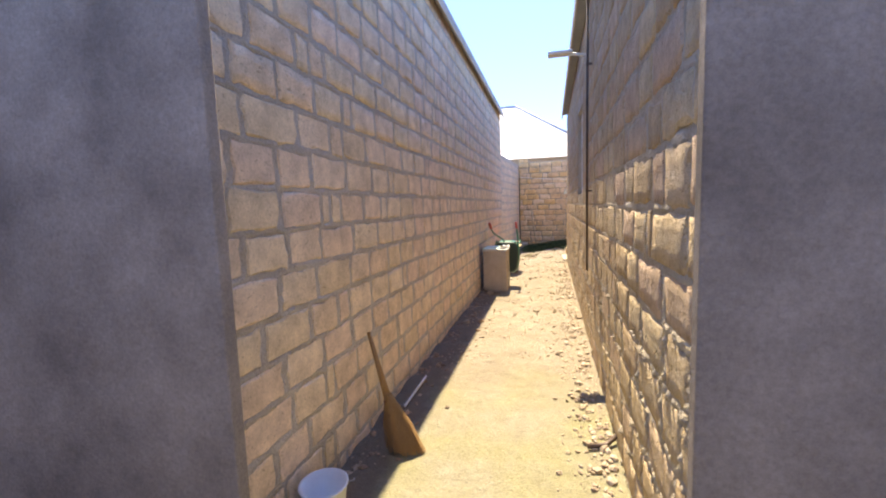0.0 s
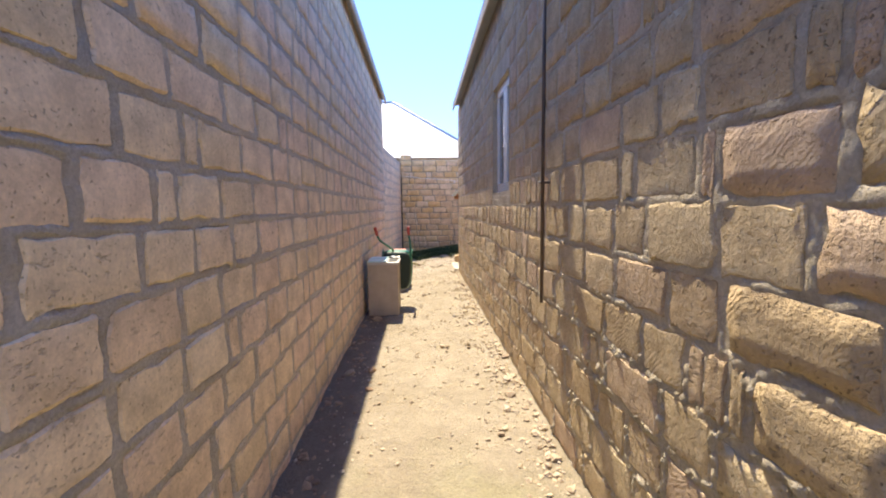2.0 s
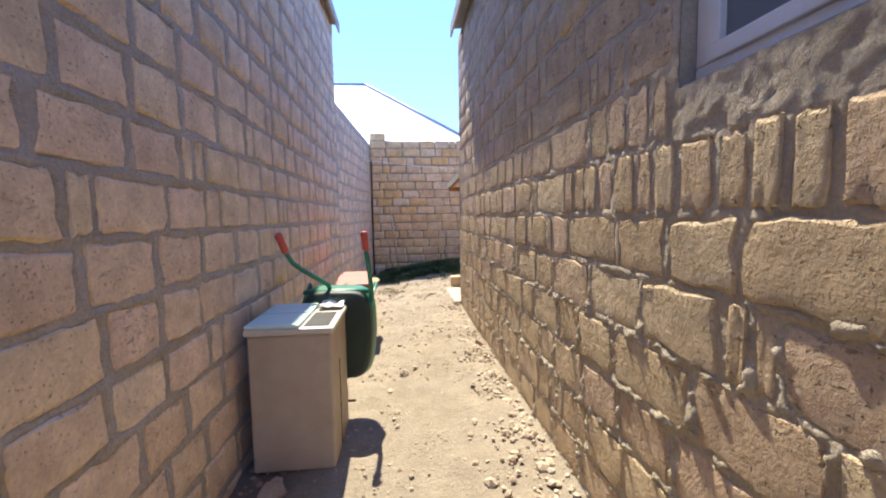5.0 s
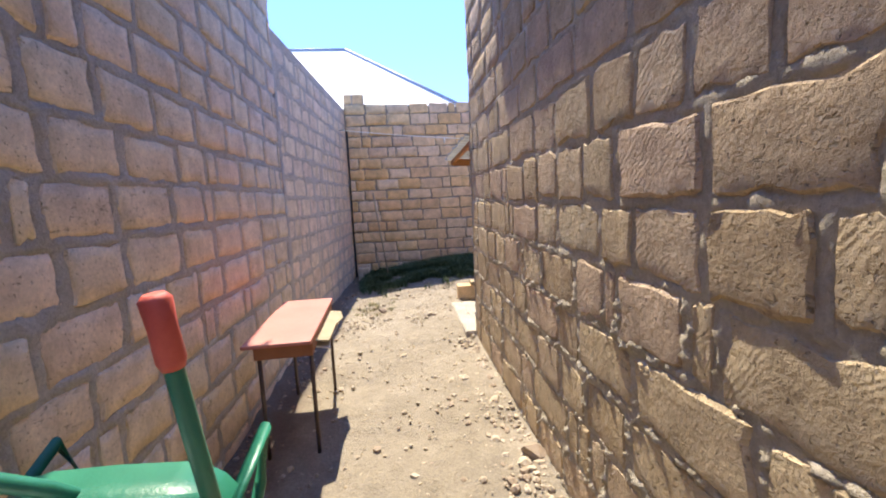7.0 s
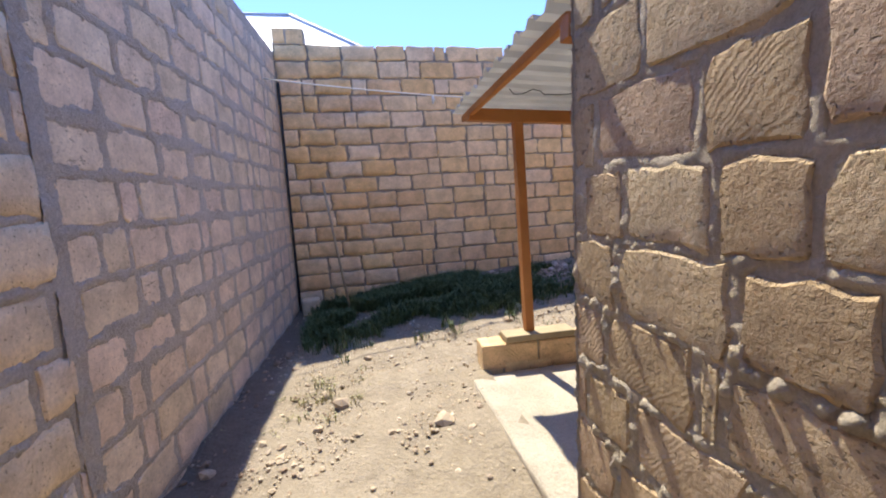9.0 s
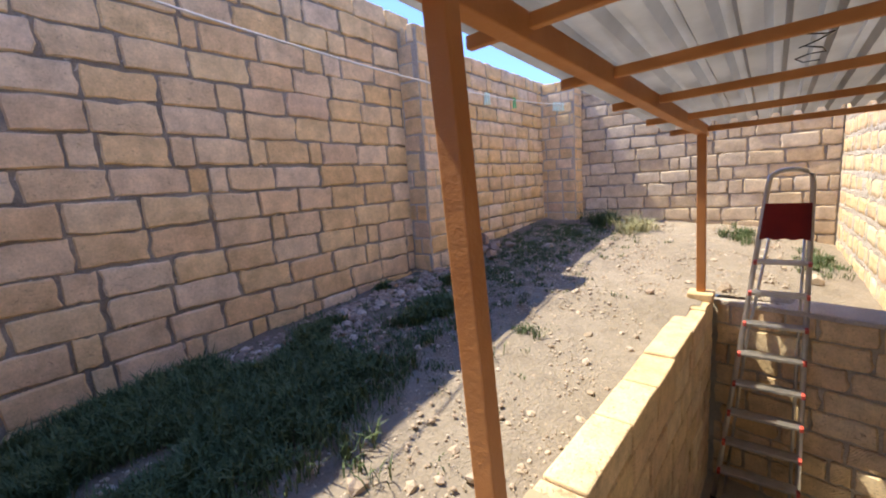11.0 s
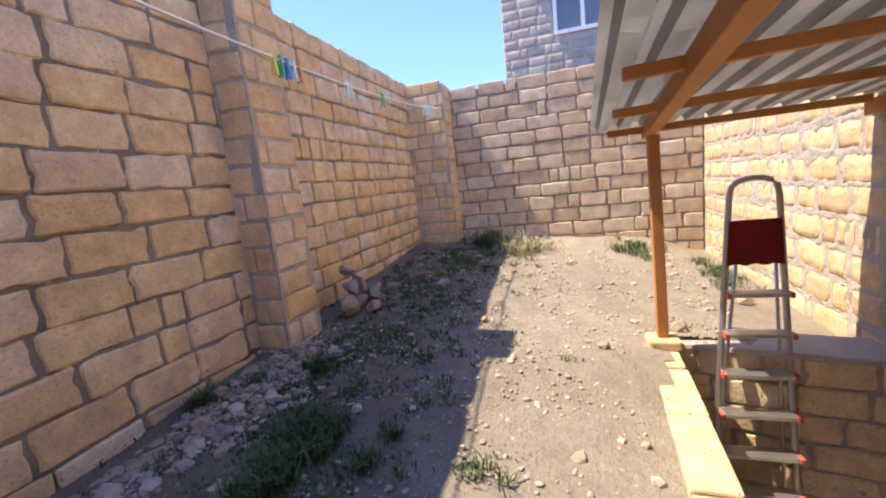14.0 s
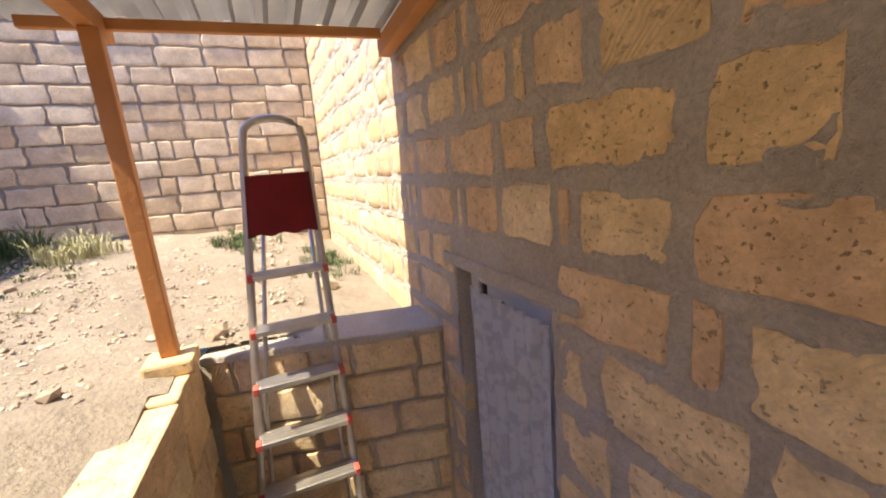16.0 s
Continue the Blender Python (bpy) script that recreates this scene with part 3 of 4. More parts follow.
def stairwell():
    st = structure("stairs", box((PX0, 0.0, -1.6), (PX0 + 0.71, 1.3, 0.2), 0.012), "concrete", "dusty concrete steps going down to a low basement door", "stairs")
    part("landing", box((PX0 - 0.16, -0.0, 0.12), (PX0 + 0.12, 1.25, 0.208), 0.02), "concrete", st)
    for k in range(7):
        x = 0.76 + 0.33 * k
        part("step", box((x, 0.0, -1.6), (x + 0.332, par_y(x) + 0.02, 0.2 - 0.19 * (k + 1) + 0.002 * (k % 2)), 0.014), "concrete", st)
    structure("floor_pit", box((3.07, -0.02, -1.6), (3.88, 1.35, -1.3)), "concrete", "dusty concrete floor at the foot of the steps", "floor")
    rot = Matrix.Rotation(math.atan(-0.058), 4, "Z")
    # retaining wall under and as the parapet
    bm = box((0.0, 0.012, -1.6), (3.75, 0.2, 0.2))
    bmesh.ops.transform(bm, matrix=Matrix.Translation((0.0, 1.36, 0)) @ rot, verts=bm.verts)
    wall = structure("wall_stairwell", bm, "mortar_dark", "yellow limestone retaining wall of the stairwell")
    d = rot.to_3x3() @ Vector((1, 0, 0))
    n = rot.to_3x3() @ Vector((0, -1, 0))
    lay(wall, (0.0, 1.36, 0), d, n, 3.72, -1.35, 0.21, 0.2, (0.36, 0.44), 0.014, "stone_house", lambda u, z: True, 0.8, 0.05, 0.008, seed=31)
    x, rng = 0.0, random.Random(4)
    cop = thing("parapet", "low parapet of sawn yellow limestone blocks beside the steps", "parapet", (0.0, 1.36, 0), math.degrees(math.atan(-0.058)), kind="structure")
    while x < 3.62:
        w = min(rng.uniform(0.4, 0.56), 3.75 - x)
        bm = box((x + 0.006, -0.004 + rng.uniform(-0.006, 0.006), 0.205), (x + w - 0.006, 0.185, 0.395 + rng.uniform(-0.006, 0.006)), 0.012)
        bmesh.ops.subdivide_edges(bm, edges=[e for e in bm.edges if e.calc_length() > 0.12], cuts=2, use_grid_fill=True)
        for v in bm.verts:
            v.co += 0.004 * Vector((noise.noise(v.co * 9), noise.noise(v.co * 9 + Vector((3, 0, 0))), noise.noise(v.co * 9 + Vector((0, 5, 0)))))
        part("block", bm, "stone_house", cop)
        x += w
    part("mortar_joint", box((0.43, 0.01, 0.21), (0.52, 0.2, 0.385)), "mortar", cop)
    # end wall of the stairwell, slightly askew
    a, b = Vector((3.5, 0.0, 0)), Vector((3.77, 1.12, 0))
    d = (b - a).normalized()
    n = Vector((-d.y, d.x, 0))
    ang = math.degrees(math.atan2(d.y, d.x))
    bm = box((-0.05, -0.25, -1.6), (1.2, -0.012, 0.36))
    bmesh.ops.transform(bm, matrix=pose(a.x, a.y, 0, 0, 0, ang), verts=bm.verts)
    we = structure("wall_stairwell_end", bm, "mortar_dark", "stained yellow limestone end wall of the stairwell")
    lay(we, b, -d, n, (b - a).length, -1.35, 0.33, 0.19, (0.34, 0.44), 0.02, "stone_house", lambda u, z: True, 0.9, 0.07, 0.01, seed=37)
    bm = box((-0.03, -0.36, 0.34), (1.18, 0.015, 0.385), 0.012)
    bmesh.ops.transform(bm, matrix=pose(a.x, a.y, 0, 0, 0, ang), verts=bm.verts)
    part("coping", bm, "mortar", we)


stairwell()


def basement_door():
    x0, x1, z0, z1 = DOOR
    d = thing("door_1", "white plastic basement door behind a patterned net curtain", "door", ((x0 + x1) / 2, -0.1, z0 + 0.03), kind="structure")
    cx = (x0 + x1) / 2
    h = z1 - z0 - 0.03
    w = x1 - x0
    for lo, hi in (((-w / 2, -0.05, 0), (-w / 2 + 0.07, 0.02, h)), ((w / 2 - 0.07, -0.05, 0), (w / 2, 0.02, h)), ((-w / 2 + 0.07, -0.05, h - 0.07), (w / 2 - 0.07, 0.02, h))):
        part("door_frame", box(lo, hi, 0.008), "pvc", d)
    # dark bar in the gap beside the leaf, standing for the groove's shade
    part("groove_shade", box((w / 2 - 0.1, -0.03, 0.0), (w / 2 - 0.075, 0.005, h - 0.07), 0.003), "dark_metal", d)
    part("leaf", box((-w / 2 + 0.07, -0.045, 0), (w / 2 - 0.1, -0.01, h - 0.07)), "pvc", d)
    bm = bmesh.new()
    cols, rows = 48, 10
    g = [[bm.verts.new((-w / 2 + 0.02 + (w - 0.15) * i / cols, 0.03 + 0.012 * math.sin(i * 0.9) + 0.006 * math.sin(i * 2.3 + j), 0.04 + (h - 0.1) * j / rows)) for j in range(rows + 1)] for i in range(cols + 1)]
    for i in range(cols):
        for j in range(rows):
            bm.faces.new((g[i][j], g[i + 1][j], g[i + 1][j + 1], g[i][j + 1])).smooth = True
    bmesh.ops.solidify(bm, geom=bm.faces[:], thickness=0.002)
    net = part("net_curtain", bm, "net")
    net.matrix_world = pose(cx, -0.035, z0 + 0.03)
    tagged(net, "white net curtain with a grey pattern hanging in the doorway", "curtain")
    structure("lintel", box((x0 - 0.12, -0.11, z1), (x1 + 0.12, 0.004, z1 + 0.06), 0.012), "mortar", "rough cement lintel over the basement door", "lintel")


basement_door()

# ---------------------------------------------------------------- canopy over the steps


def beam_z(x):
    return 2.022 - 0.057 * x


def canopy():
    c = thing("canopy", "lean-to canopy of orange-stained timber and ribbed galvanised sheet", "canopy")

    def bar(name, a, b, w, h, mat="wood", parent=c, seed=0):
        a, b = Vector(a), Vector(b)
        d = (b - a)
        L = d.length
        m = Matrix.Translation(a) @ d.to_track_quat("X", "Z").to_matrix().to_4x4()
        bm = box((0, -w / 2, 0), (L, w / 2, h), 0.006)
        bmesh.ops.transform(bm, matrix=m, verts=bm.verts)
        return part(name, bm, mat, parent)

    bar("front_beam", (0.03, 1.53, beam_z(0)), (3.86, 1.255, beam_z(3.85)), 0.07, 0.09)
    bar("wall_beam", (0.0, 0.045, 2.05), (3.86, 0.045, 1.78), 0.07, 0.09)
    for x in (0.05, 0.8, 1.55, 2.28, 3.03, 3.79):
        y0 = 1.72 - 0.055 * x
        bar("rafter", (x, y0, beam_z(x) + 0.03), (x, 0.08, 2.13 - 0.073 * x), 0.038, 0.046)
    for (xb, yb), (xt, yt), x in (((0.4, 1.42), (0.39, 1.49), 0.39), ((3.672, 1.23), (3.677, 1.255), 3.67)):
        z0 = 0.455 if x < 1 else 0.47
        a, b = Vector((xb, yb, z0)), Vector((xt, yt, beam_z(x)))
        bm = box((-0.034, -0.034, 0), (0.034, 0.034, 1.0), 0.005)
        for v in bm.verts:
            v.co = Vector((v.co.x, v.co.y, 0)) + a.lerp(b, v.co.z)
        part("post", bm, "wood", c)
    # ribbed sheet, ribs along the canopy
    prof = []
    y = -0.01
    while y < 1.65:
        for dy, dz in ((0, 0), (0.07, 0), (0.09, 0.034), (0.125, 0.034)):
            prof.append((y + dy, dz))
        y += 0.15
    bm = bmesh.new()
    xs = [-0.04, 0.9, 1.9, 2.9, 3.9]

    def sz(x, y):
        f = beam_z(x) + 0.094
        h = 2.19 - 0.073 * x
        return h + (f - h) * (y / 1.6)

    g = [[bm.verts.new((x + 0.01 * math.sin(yy * 13), yy * (1 - 0.022 * x), sz(x, yy) + dz)) for yy, dz in prof] for x in xs]
    for i in range(len(xs) - 1):
        for j in range(len(prof) - 1):
            bm.faces.new((g[i][j], g[i + 1][j], g[i + 1][j + 1], g[i][j + 1]))
    bmesh.ops.solidify(bm, geom=bm.faces[:], thickness=0.003)
    part("roof_sheet", bm, "zinc", c)
    # loose wires under the sheet
    for k, (x0, x1, yy) in enumerate(((0.15, 0.7, 1.0), (1.6, 2.1, 0.7))):
        pts = [(x0 + (x1 - x0) * i / 12, yy + 0.05 * math.sin(i * 1.3 + k), sz(x0 + (x1 - x0) * i / 12, yy) - 0.02 - 0.02 * abs(math.sin(i))) for i in range(13)]
        part("wire", tube(pts, 0.0028, 6), "black", c)


canopy()
bm = box((0.14, 1.335, 0.4), (0.68, 1.5, 0.45), 0.008, Matrix.Rotation(radians(-2), 4, "Z"))
tagged(part("plank", bm, "board"), "short weathered plank under the canopy post on the parapet", "plank")
bm = box((3.57, 1.13, 0.398), (3.76, 1.33, 0.468), 0.015)
tagged(part("packing_block", bm, "stone_house"), "small stone packing block under the canopy post", "block")


def ladder():
    """A tapered aluminium step ladder leaning in the stairwell."""
    lad = thing("step_ladder", "aluminium step ladder with dark red top plate in the stairwell", "ladder")

    def at(z):
        f = (z + 1.3) / 2.75
        x = 3.36 + 0.44 * f
        return x, 0.525 + 0.0 * f, 1.07 - 0.28 * f

    pts = []
    for i in range(9):
        x, r, l = at(-1.3 + 2.67 * i / 8)
        pts.append((x, l, -1.3 + 2.67 * i / 8))
    top = []
    x, r, l = at(1.4)
    for i in range(9):
        a = math.pi * i / 8
        s = 1.37 + 0.11 * math.sin(a) ** 0.6
        top.append((x, (l + r) / 2 + (l - r) / 2 * math.cos(a), s))
    right = []
    for i in range(8, -1, -1):
        x, r, l = at(-1.3 + 2.67 * i / 8)
        right.append((x, r, -1.3 + 2.67 * i / 8))
    part("rail", tube(pts + top[1:-1] + right, 0.014, 10, 1.4), "alu", lad)
    for k in range(8):
        z = 0.775 - 0.25 * k
        x, r, l = at(z)
        s = part("step", box((x - 0.1, r, z - 0.025), (x + 0.012, l, z), 0.004), "alu", lad)
        for j in range(4):
            part("tread_rib", box((x - 0.09 + 0.022 * j, r + 0.02, z), (x - 0.08 + 0.022 * j, l - 0.02, z + 0.003)), "alu", s)
        for y in (r, l):
            part("end_cap", box((x - 0.104, y - 0.012, z - 0.03), (x - 0.05, y + 0.012, z + 0.004), 0.003), "grip", s)
    bm = bmesh.new()
    n = 16
    x0, r0, l0 = at(0.94)
    x1, r1, l1 = at(1.22)
    for i in range(n + 1):
        f = i / n
        bm.verts.new((x0 - 0.02, r0 + (l0 - r0) * f, 0.94 + 0.012 * math.sin(f * 3 * math.pi) ** 2 - 0.008))
        bm.verts.new((x1 - 0.02, r1 + (l1 - r1) * f, 1.22))
    bm.verts.ensure_lookup_table()
    for i in range(n):
        bm.faces.new((bm.verts[2 * i], bm.verts[2 * i + 2], bm.verts[2 * i + 3], bm.verts[2 * i + 1]))
    bmesh.ops.solidify(bm, geom=bm.faces[:], thickness=0.018)
    part("top_plate", bm, "red", lad, "dark red plastic top plate")
    for y0, y1 in ((0.56, 0.555), (1.0, 0.76)):
        part("rear_leg", tube([(3.5, y0, -1.3), (3.62, (y0 + y1) / 2 + 0.01, 0.1), (3.76, y1, 1.04)], 0.011, 8), "alu", lad)
    for y in (0.525, 1.07):
        part("foot", box((3.335, y - 0.022, -1.3), (3.385, y + 0.022, -1.26), 0.006), "black", lad)


ladder()

# ---------------------------------------------------------------- alley things


def window_right():
    y0, y1, z0, z1 = WIN
    w = thing("window_1", "white plastic double casement window in the house wall", "window", (0.1, (y0 + y1) / 2, z0), kind="structure")
    h, s = z1 - z0, (y1 - y0) / 2
    for lo, hi in (((-0.035, -s, 0), (0.035, s, 0.06)), ((-0.035, -s, h - 0.06), (0.035, s, h)), ((-0.035, -s, 0.06), (0.035, -s + 0.06, h - 0.06)), ((-0.035, s - 0.06, 0.06), (0.035, s, h - 0.06)), ((-0.035, -0.1, 0.06), (0.035, -0.03, h - 0.06))):
        part("window_frame", box(lo, hi, 0.006), "pvc", w)
    for a, b in ((-s + 0.06, -0.1), (-0.03, s - 0.06)):
        sash = bmesh.new()
        for lo, hi in (((-0.045, a, 0.06), (0.0, b, 0.11)), ((-0.045, a, h - 0.11), (0.0, b, h - 0.06)), ((-0.045, a, 0.11), (0.0, a + 0.05, h - 0.11)), ((-0.045, b - 0.05, 0.11), (0.0, b, h - 0.11))):
            add_box(sash, lo, hi, None, 0.004)
        sh = part("sash", sash, "pvc", w)
        part("pane", box((-0.022, a + 0.05, 0.11), (-0.012, b - 0.05, h - 0.11)), "glass", sh)
    part("window_sill", box((-0.078, -s, -0.028), (-0.036, s, 0.012), 0.005), "mortar", w, "narrow cement ledge")
    # panel added close behind the panes to stand for the unlit room
    part("room_shade_panel", box((0.2, -s, 0), (0.25, s, h)), "plaster", w)


window_right()


def downpipe():
    d = thing("downpipe", "dark brown metal downpipe fixed to the house wall", "pipe")
    part("pipe", tube([(-0.045, -7.58, 1.07), (-0.045, -7.575, 4.2)], 0.0135, 12), "dark_metal", d)
    for z in (1.95, 3.3):
        b = part("bracket", box((-0.062, -7.595, z), (0.03, -7.556, z + 0.018), 0.004), "dark_metal", d)
        part("screw", tube([(-0.075, -7.575, z + 0.015), (-0.06, -7.575, z + 0.015)], 0.005, 8), "alu", b)


downpipe()


def wall_arm():
    w = thing("wall_lamp", "flat white outdoor lamp on a bracket high on the house wall", "lamp")
    part("arm", tube([(0.0, -6.78, 3.66), (-0.2, -6.78, 3.7)], 0.02, 8), "pvc", w)
    part("head", box((-0.46, -6.86, 3.69), (-0.16, -6.7, 3.73), 0.012), "pvc", w)


wall_arm()


def washing_machine():
    m = thing("washing_machine", "old enamel twin-tub washing machine with a mint lid against the wall", "washing machine", (-1.56, -3.7, ground_z(-1.6, -3.6) - 0.01))
    part("body", box((-0.24, -0.3, 0.03), (0.24, 0.3, 0.86), 0.015), "rust", m, "dusty tan side panels")
    part("top_deck", box((-0.255, -0.315, 0.86), (0.255, 0.315, 0.9), 0.012), "appliance", m, "white enamel rim")
    lid = part("lid", box((-0.25, -0.31, 0.9), (0.06, 0.3, 0.925), 0.01, None), "mint", m, "pale mint plastic lid")
    part("lid_rib", box((-0.24, -0.02, 0.925), (0.05, 0.0, 0.932)), "mint", lid)
    # flat black plate on the deck stands for shade inside the open tub
    bm = box((0.075, -0.27, 0.895), (0.22, 0.08, 0.904), 0.003)
    part("tub_shade_plate", bm, "black", m, "black plate for the shaded inside of the open tub")
    for x in (-0.2, 0.2):
        for y in (-0.26, 0.26):
            part("foot", tube([(x, y, 0.0), (x, y, 0.035)], 0.025, 10), "black", m)
    part("seam", box((0.238, -0.05, 0.05), (0.244, -0.043, 0.62)), "black", m)
    # crumpled white cloth on the deck
    bm = bmesh.new()
    bmesh.ops.create_grid(bm, x_segments=14, y_segments=10, size=0.5)
    for v in bm.verts:
        x, y = v.co.x * 0.16, v.co.y * 0.2
        z = 0.02 + 0.03 * noise.noise(Vector((x * 16, y * 16, 2)))
        v.co = (x, y, max(z, 0.004))
    bmesh.ops.solidify(bm, geom=bm.faces[:], thickness=0.004)
    cl = part("cloth", bm, "pvc")
    cl.matrix_world = pose(-1.4, -3.46, ground_z(-1.6, -3.6) + 0.895)
    tagged(cl, "crumpled white cloth lying on the washing machine", "cloth")


washing_machine()


def wheelbarrow():
    g = ground_z(-1.4, -3.1)
    w = thing("wheelbarrow", "green wheelbarrow standing on its nose with faded red grips", "wheelbarrow", (-1.39, -3.34, g), -3)
    # tray: a rounded pan, open to the back
    bm = bmesh.new()
    rows = []
    for k, (dy, s) in enumerate(((0.0, 0.9), (-0.13, 1.0), (-0.13, 0.97), (-0.02, 0.87))):
        ring = []
        for i in range(28):
            a = 2 * math.pi * i / 28
            ca, sa = math.cos(a), math.sin(a)
            x = math.copysign(abs(ca) ** 0.45, ca) * 0.28 * s
            z = math.copysign(abs(sa) ** 0.45, sa) * 0.36 * s
            ring.append(bm.verts.new((x * (1 - 0.12 * (z < 0) * abs(z) / 0.36), -(dy) - 0.02, 0.64 + z)))
        rows.append(ring)
    for a, b in ((0, 1), (1, 2), (2, 3)):
        for i in range(28):
            bm.faces.new((rows[a][i], rows[a][(i + 1) % 28], rows[b][(i + 1) % 28], rows[b][i])).smooth = True
    bm.faces.new(rows[0])
    bm.faces.new(rows[3])
    bmesh.ops.recalc_face_normals(bm, faces=bm.faces)
    pan = bmesh.new()
    lip = [[pan.verts.new((v.co.x * k, y, 0.64 + (v.co.z - 0.64) * k)) for v in rows[0]] for k, y in ((1.035, 0.0), (0.99, -0.035), (0.9, -0.045))]
    for a, b in zip(lip, lip[1:]):
        for i in range(28):
            pan.faces.new((a[i], a[(i + 1) % 28], b[(i + 1) % 28], b[i])).smooth = True
    pan.faces.new(lip[0])
    pan.faces.new(lip[2])
    bmesh.ops.recalc_face_normals(pan, faces=pan.faces)
    # underside takes the darker copy of the tray green, as if in shade
    part("tray_floor", pan, "green_shaded", w, "green steel underside of the tray, darkened for shade")
    part("tray", bm, "green", w, "worn green steel tray")
    for s in (-1, 1):
        xb = 0.24 * s
        if s > 0:
            pts = [(0.2, 0.2, 0.6), (0.24, 0.12, 0.8), (0.262, -0.02, 0.99), (0.25, -0.04, 1.16), (0.235, -0.04, 1.27), (0.225, -0.05, 1.4)]
        else:
            pts = [(-0.1, 0.2, 0.6), (-0.04, 0.12, 0.9), (-0.06, 0.01, 1.02), (-0.22, -0.09, 1.15), (-0.265, -0.13, 1.2), (-0.293, -0.18, 1.28), (-0.313, -0.25, 1.4)]
        part("handle", tube(pts, 0.017, 10), "green", w)
        a, b = Vector(pts[-2]), Vector(pts[-1])
        part("grip", tube([a, a.lerp(b, 0.12), a.lerp(b, 0.6), b, b + (b - a) * 0.08], [0.02, 0.025, 0.024, 0.027, 0.018], 12), "grip", w)
        part("leg", tube([(xb, -0.02, 0.86), (xb + 0.02 * s, 0.26, 0.98), (xb * 0.9, 0.3, 0.8), (xb * 0.9, 0.08, 0.6)], 0.016, 8), "green", w)
    part("cross_bar", tube([(-0.24, 0.02, 0.96), (0.24, 0.02, 0.96)], 0.018, 8), "green", w)
    wheel = part("wheel", tube([(-0.04, -0.02, 0.14), (0.04, -0.02, 0.14)], 0.14, 24), "black", w, "black rubber wheel")
    part("rim", tube([(-0.045, -0.02, 0.14), (0.045, -0.02, 0.14)], 0.07, 18), "alu", wheel)
    part("axle", tube([(-0.12, -0.02, 0.14), (0.12, -0.02, 0.14)], 0.01, 8), "dark_metal", w)


wheelbarrow()


def table():
    g = ground_z(-1.5, -1.3)
    t = thing("table", "small old table with a faded pink board top", "table", (-1.5, -1.22, g), 2.0)
    h = 0.815 - g
    part("tabletop", box((-0.195, -0.55, h - 0.022), (0.195, 0.54, h), 0.005), "pink", t, "faded pink board top")
    part("apron", box((-0.15, -0.48, h - 0.115), (0.19, -0.455, h - 0.024), 0.004), "wood_dark", t)
    part("apron", box((-0.15, 0.45, h - 0.115), (0.19, 0.475, h - 0.024), 0.004), "wood_dark", t)
    part("side_rail", box((0.17, -0.452, h - 0.1), (0.19, 0.447, h - 0.024), 0.004), "wood_dark", t)
    part("side_rail", box((-0.15, -0.452, h - 0.1), (-0.13, 0.447, h - 0.024), 0.004), "wood_dark", t)
    for x in (-0.13, 0.17):
        for y in (-0.44, 0.44):
            part("leg", tube([(x, y, 0.0), (x, y, h - 0.05)], 0.013, 10), "dark_metal", t)
    rng = random.Random(2)
    for k, (mat, nm) in enumerate((("board", "loose_board"), ("appliance", "loose_board"))):
        bm = box((0.0, -0.36, 0), (0.24, 0.34, 0.012), 0.003)
        bmesh.ops.subdivide_edges(bm, edges=bm.edges[:], cuts=3, use_grid_fill=True)
        for v in bm.verts:
            if v.co.x > 0.2:
                v.co.x += 0.05 * noise.noise(Vector((0, v.co.y * 9, k * 4)))
        ob = part(nm, bm, mat, t, "torn loose board under the top")
        ob.matrix_local = pose(0.04, 0.0, h - 0.05 - 0.03 * k, 0, 7 + 4 * k, 0)


table()


def broom():
    b = thing("broom", "short handmade straw broom leaning on the wall", "broom", (-1.5, -9.75, ground_z(-1.5, -9.75)))
    top = Vector((-0.31, 0.17, 0.84))
    neck = Vector((-0.12, 0.05, 0.36))
    part("handle", tube([neck * 0.9, neck.lerp(top, 0.5), top], [0.03, 0.02, 0.014], 10), "straw", b)
    rng = random.Random(5)
    bm = bmesh.new()
    for k in range(420):
        a, r = rng.uniform(0, 6.283), math.sqrt(rng.random())
        p1 = Vector((math.cos(a) * r * 0.16 + 0.02, math.sin(a) * r * 0.07, 0.005 + 0.03 * rng.random()))
        p0 = neck + Vector((math.cos(a) * r * 0.028, math.sin(a) * r * 0.028, 0.05))
        d = (p1 - p0).cross(Vector((math.cos(a), math.sin(a), 0.3))).normalized() * 0.003
        mid = p0.lerp(p1, 0.5) + Vector((math.cos(a) * 0.02 * r, 0, 0.0))
        vs = [bm.verts.new(q) for q in (p0 - d, p0 + d, mid + d, mid - d, p1 + d, p1 - d)]
        bm.faces.new((vs[0], vs[1], vs[2], vs[3]))
        bm.faces.new((vs[3], vs[2], vs[4], vs[5]))
    part("bristles", bm, "straw", b)
    for f in (0.0, 0.25):
        c = neck * (1 - f)
        part("binding", tube([c + Vector((0.004, 0, -0.012)), c + Vector((-0.004, 0, 0.012))], 0.036 + 0.03 * f, 14), "wood_dark", b)


broom()


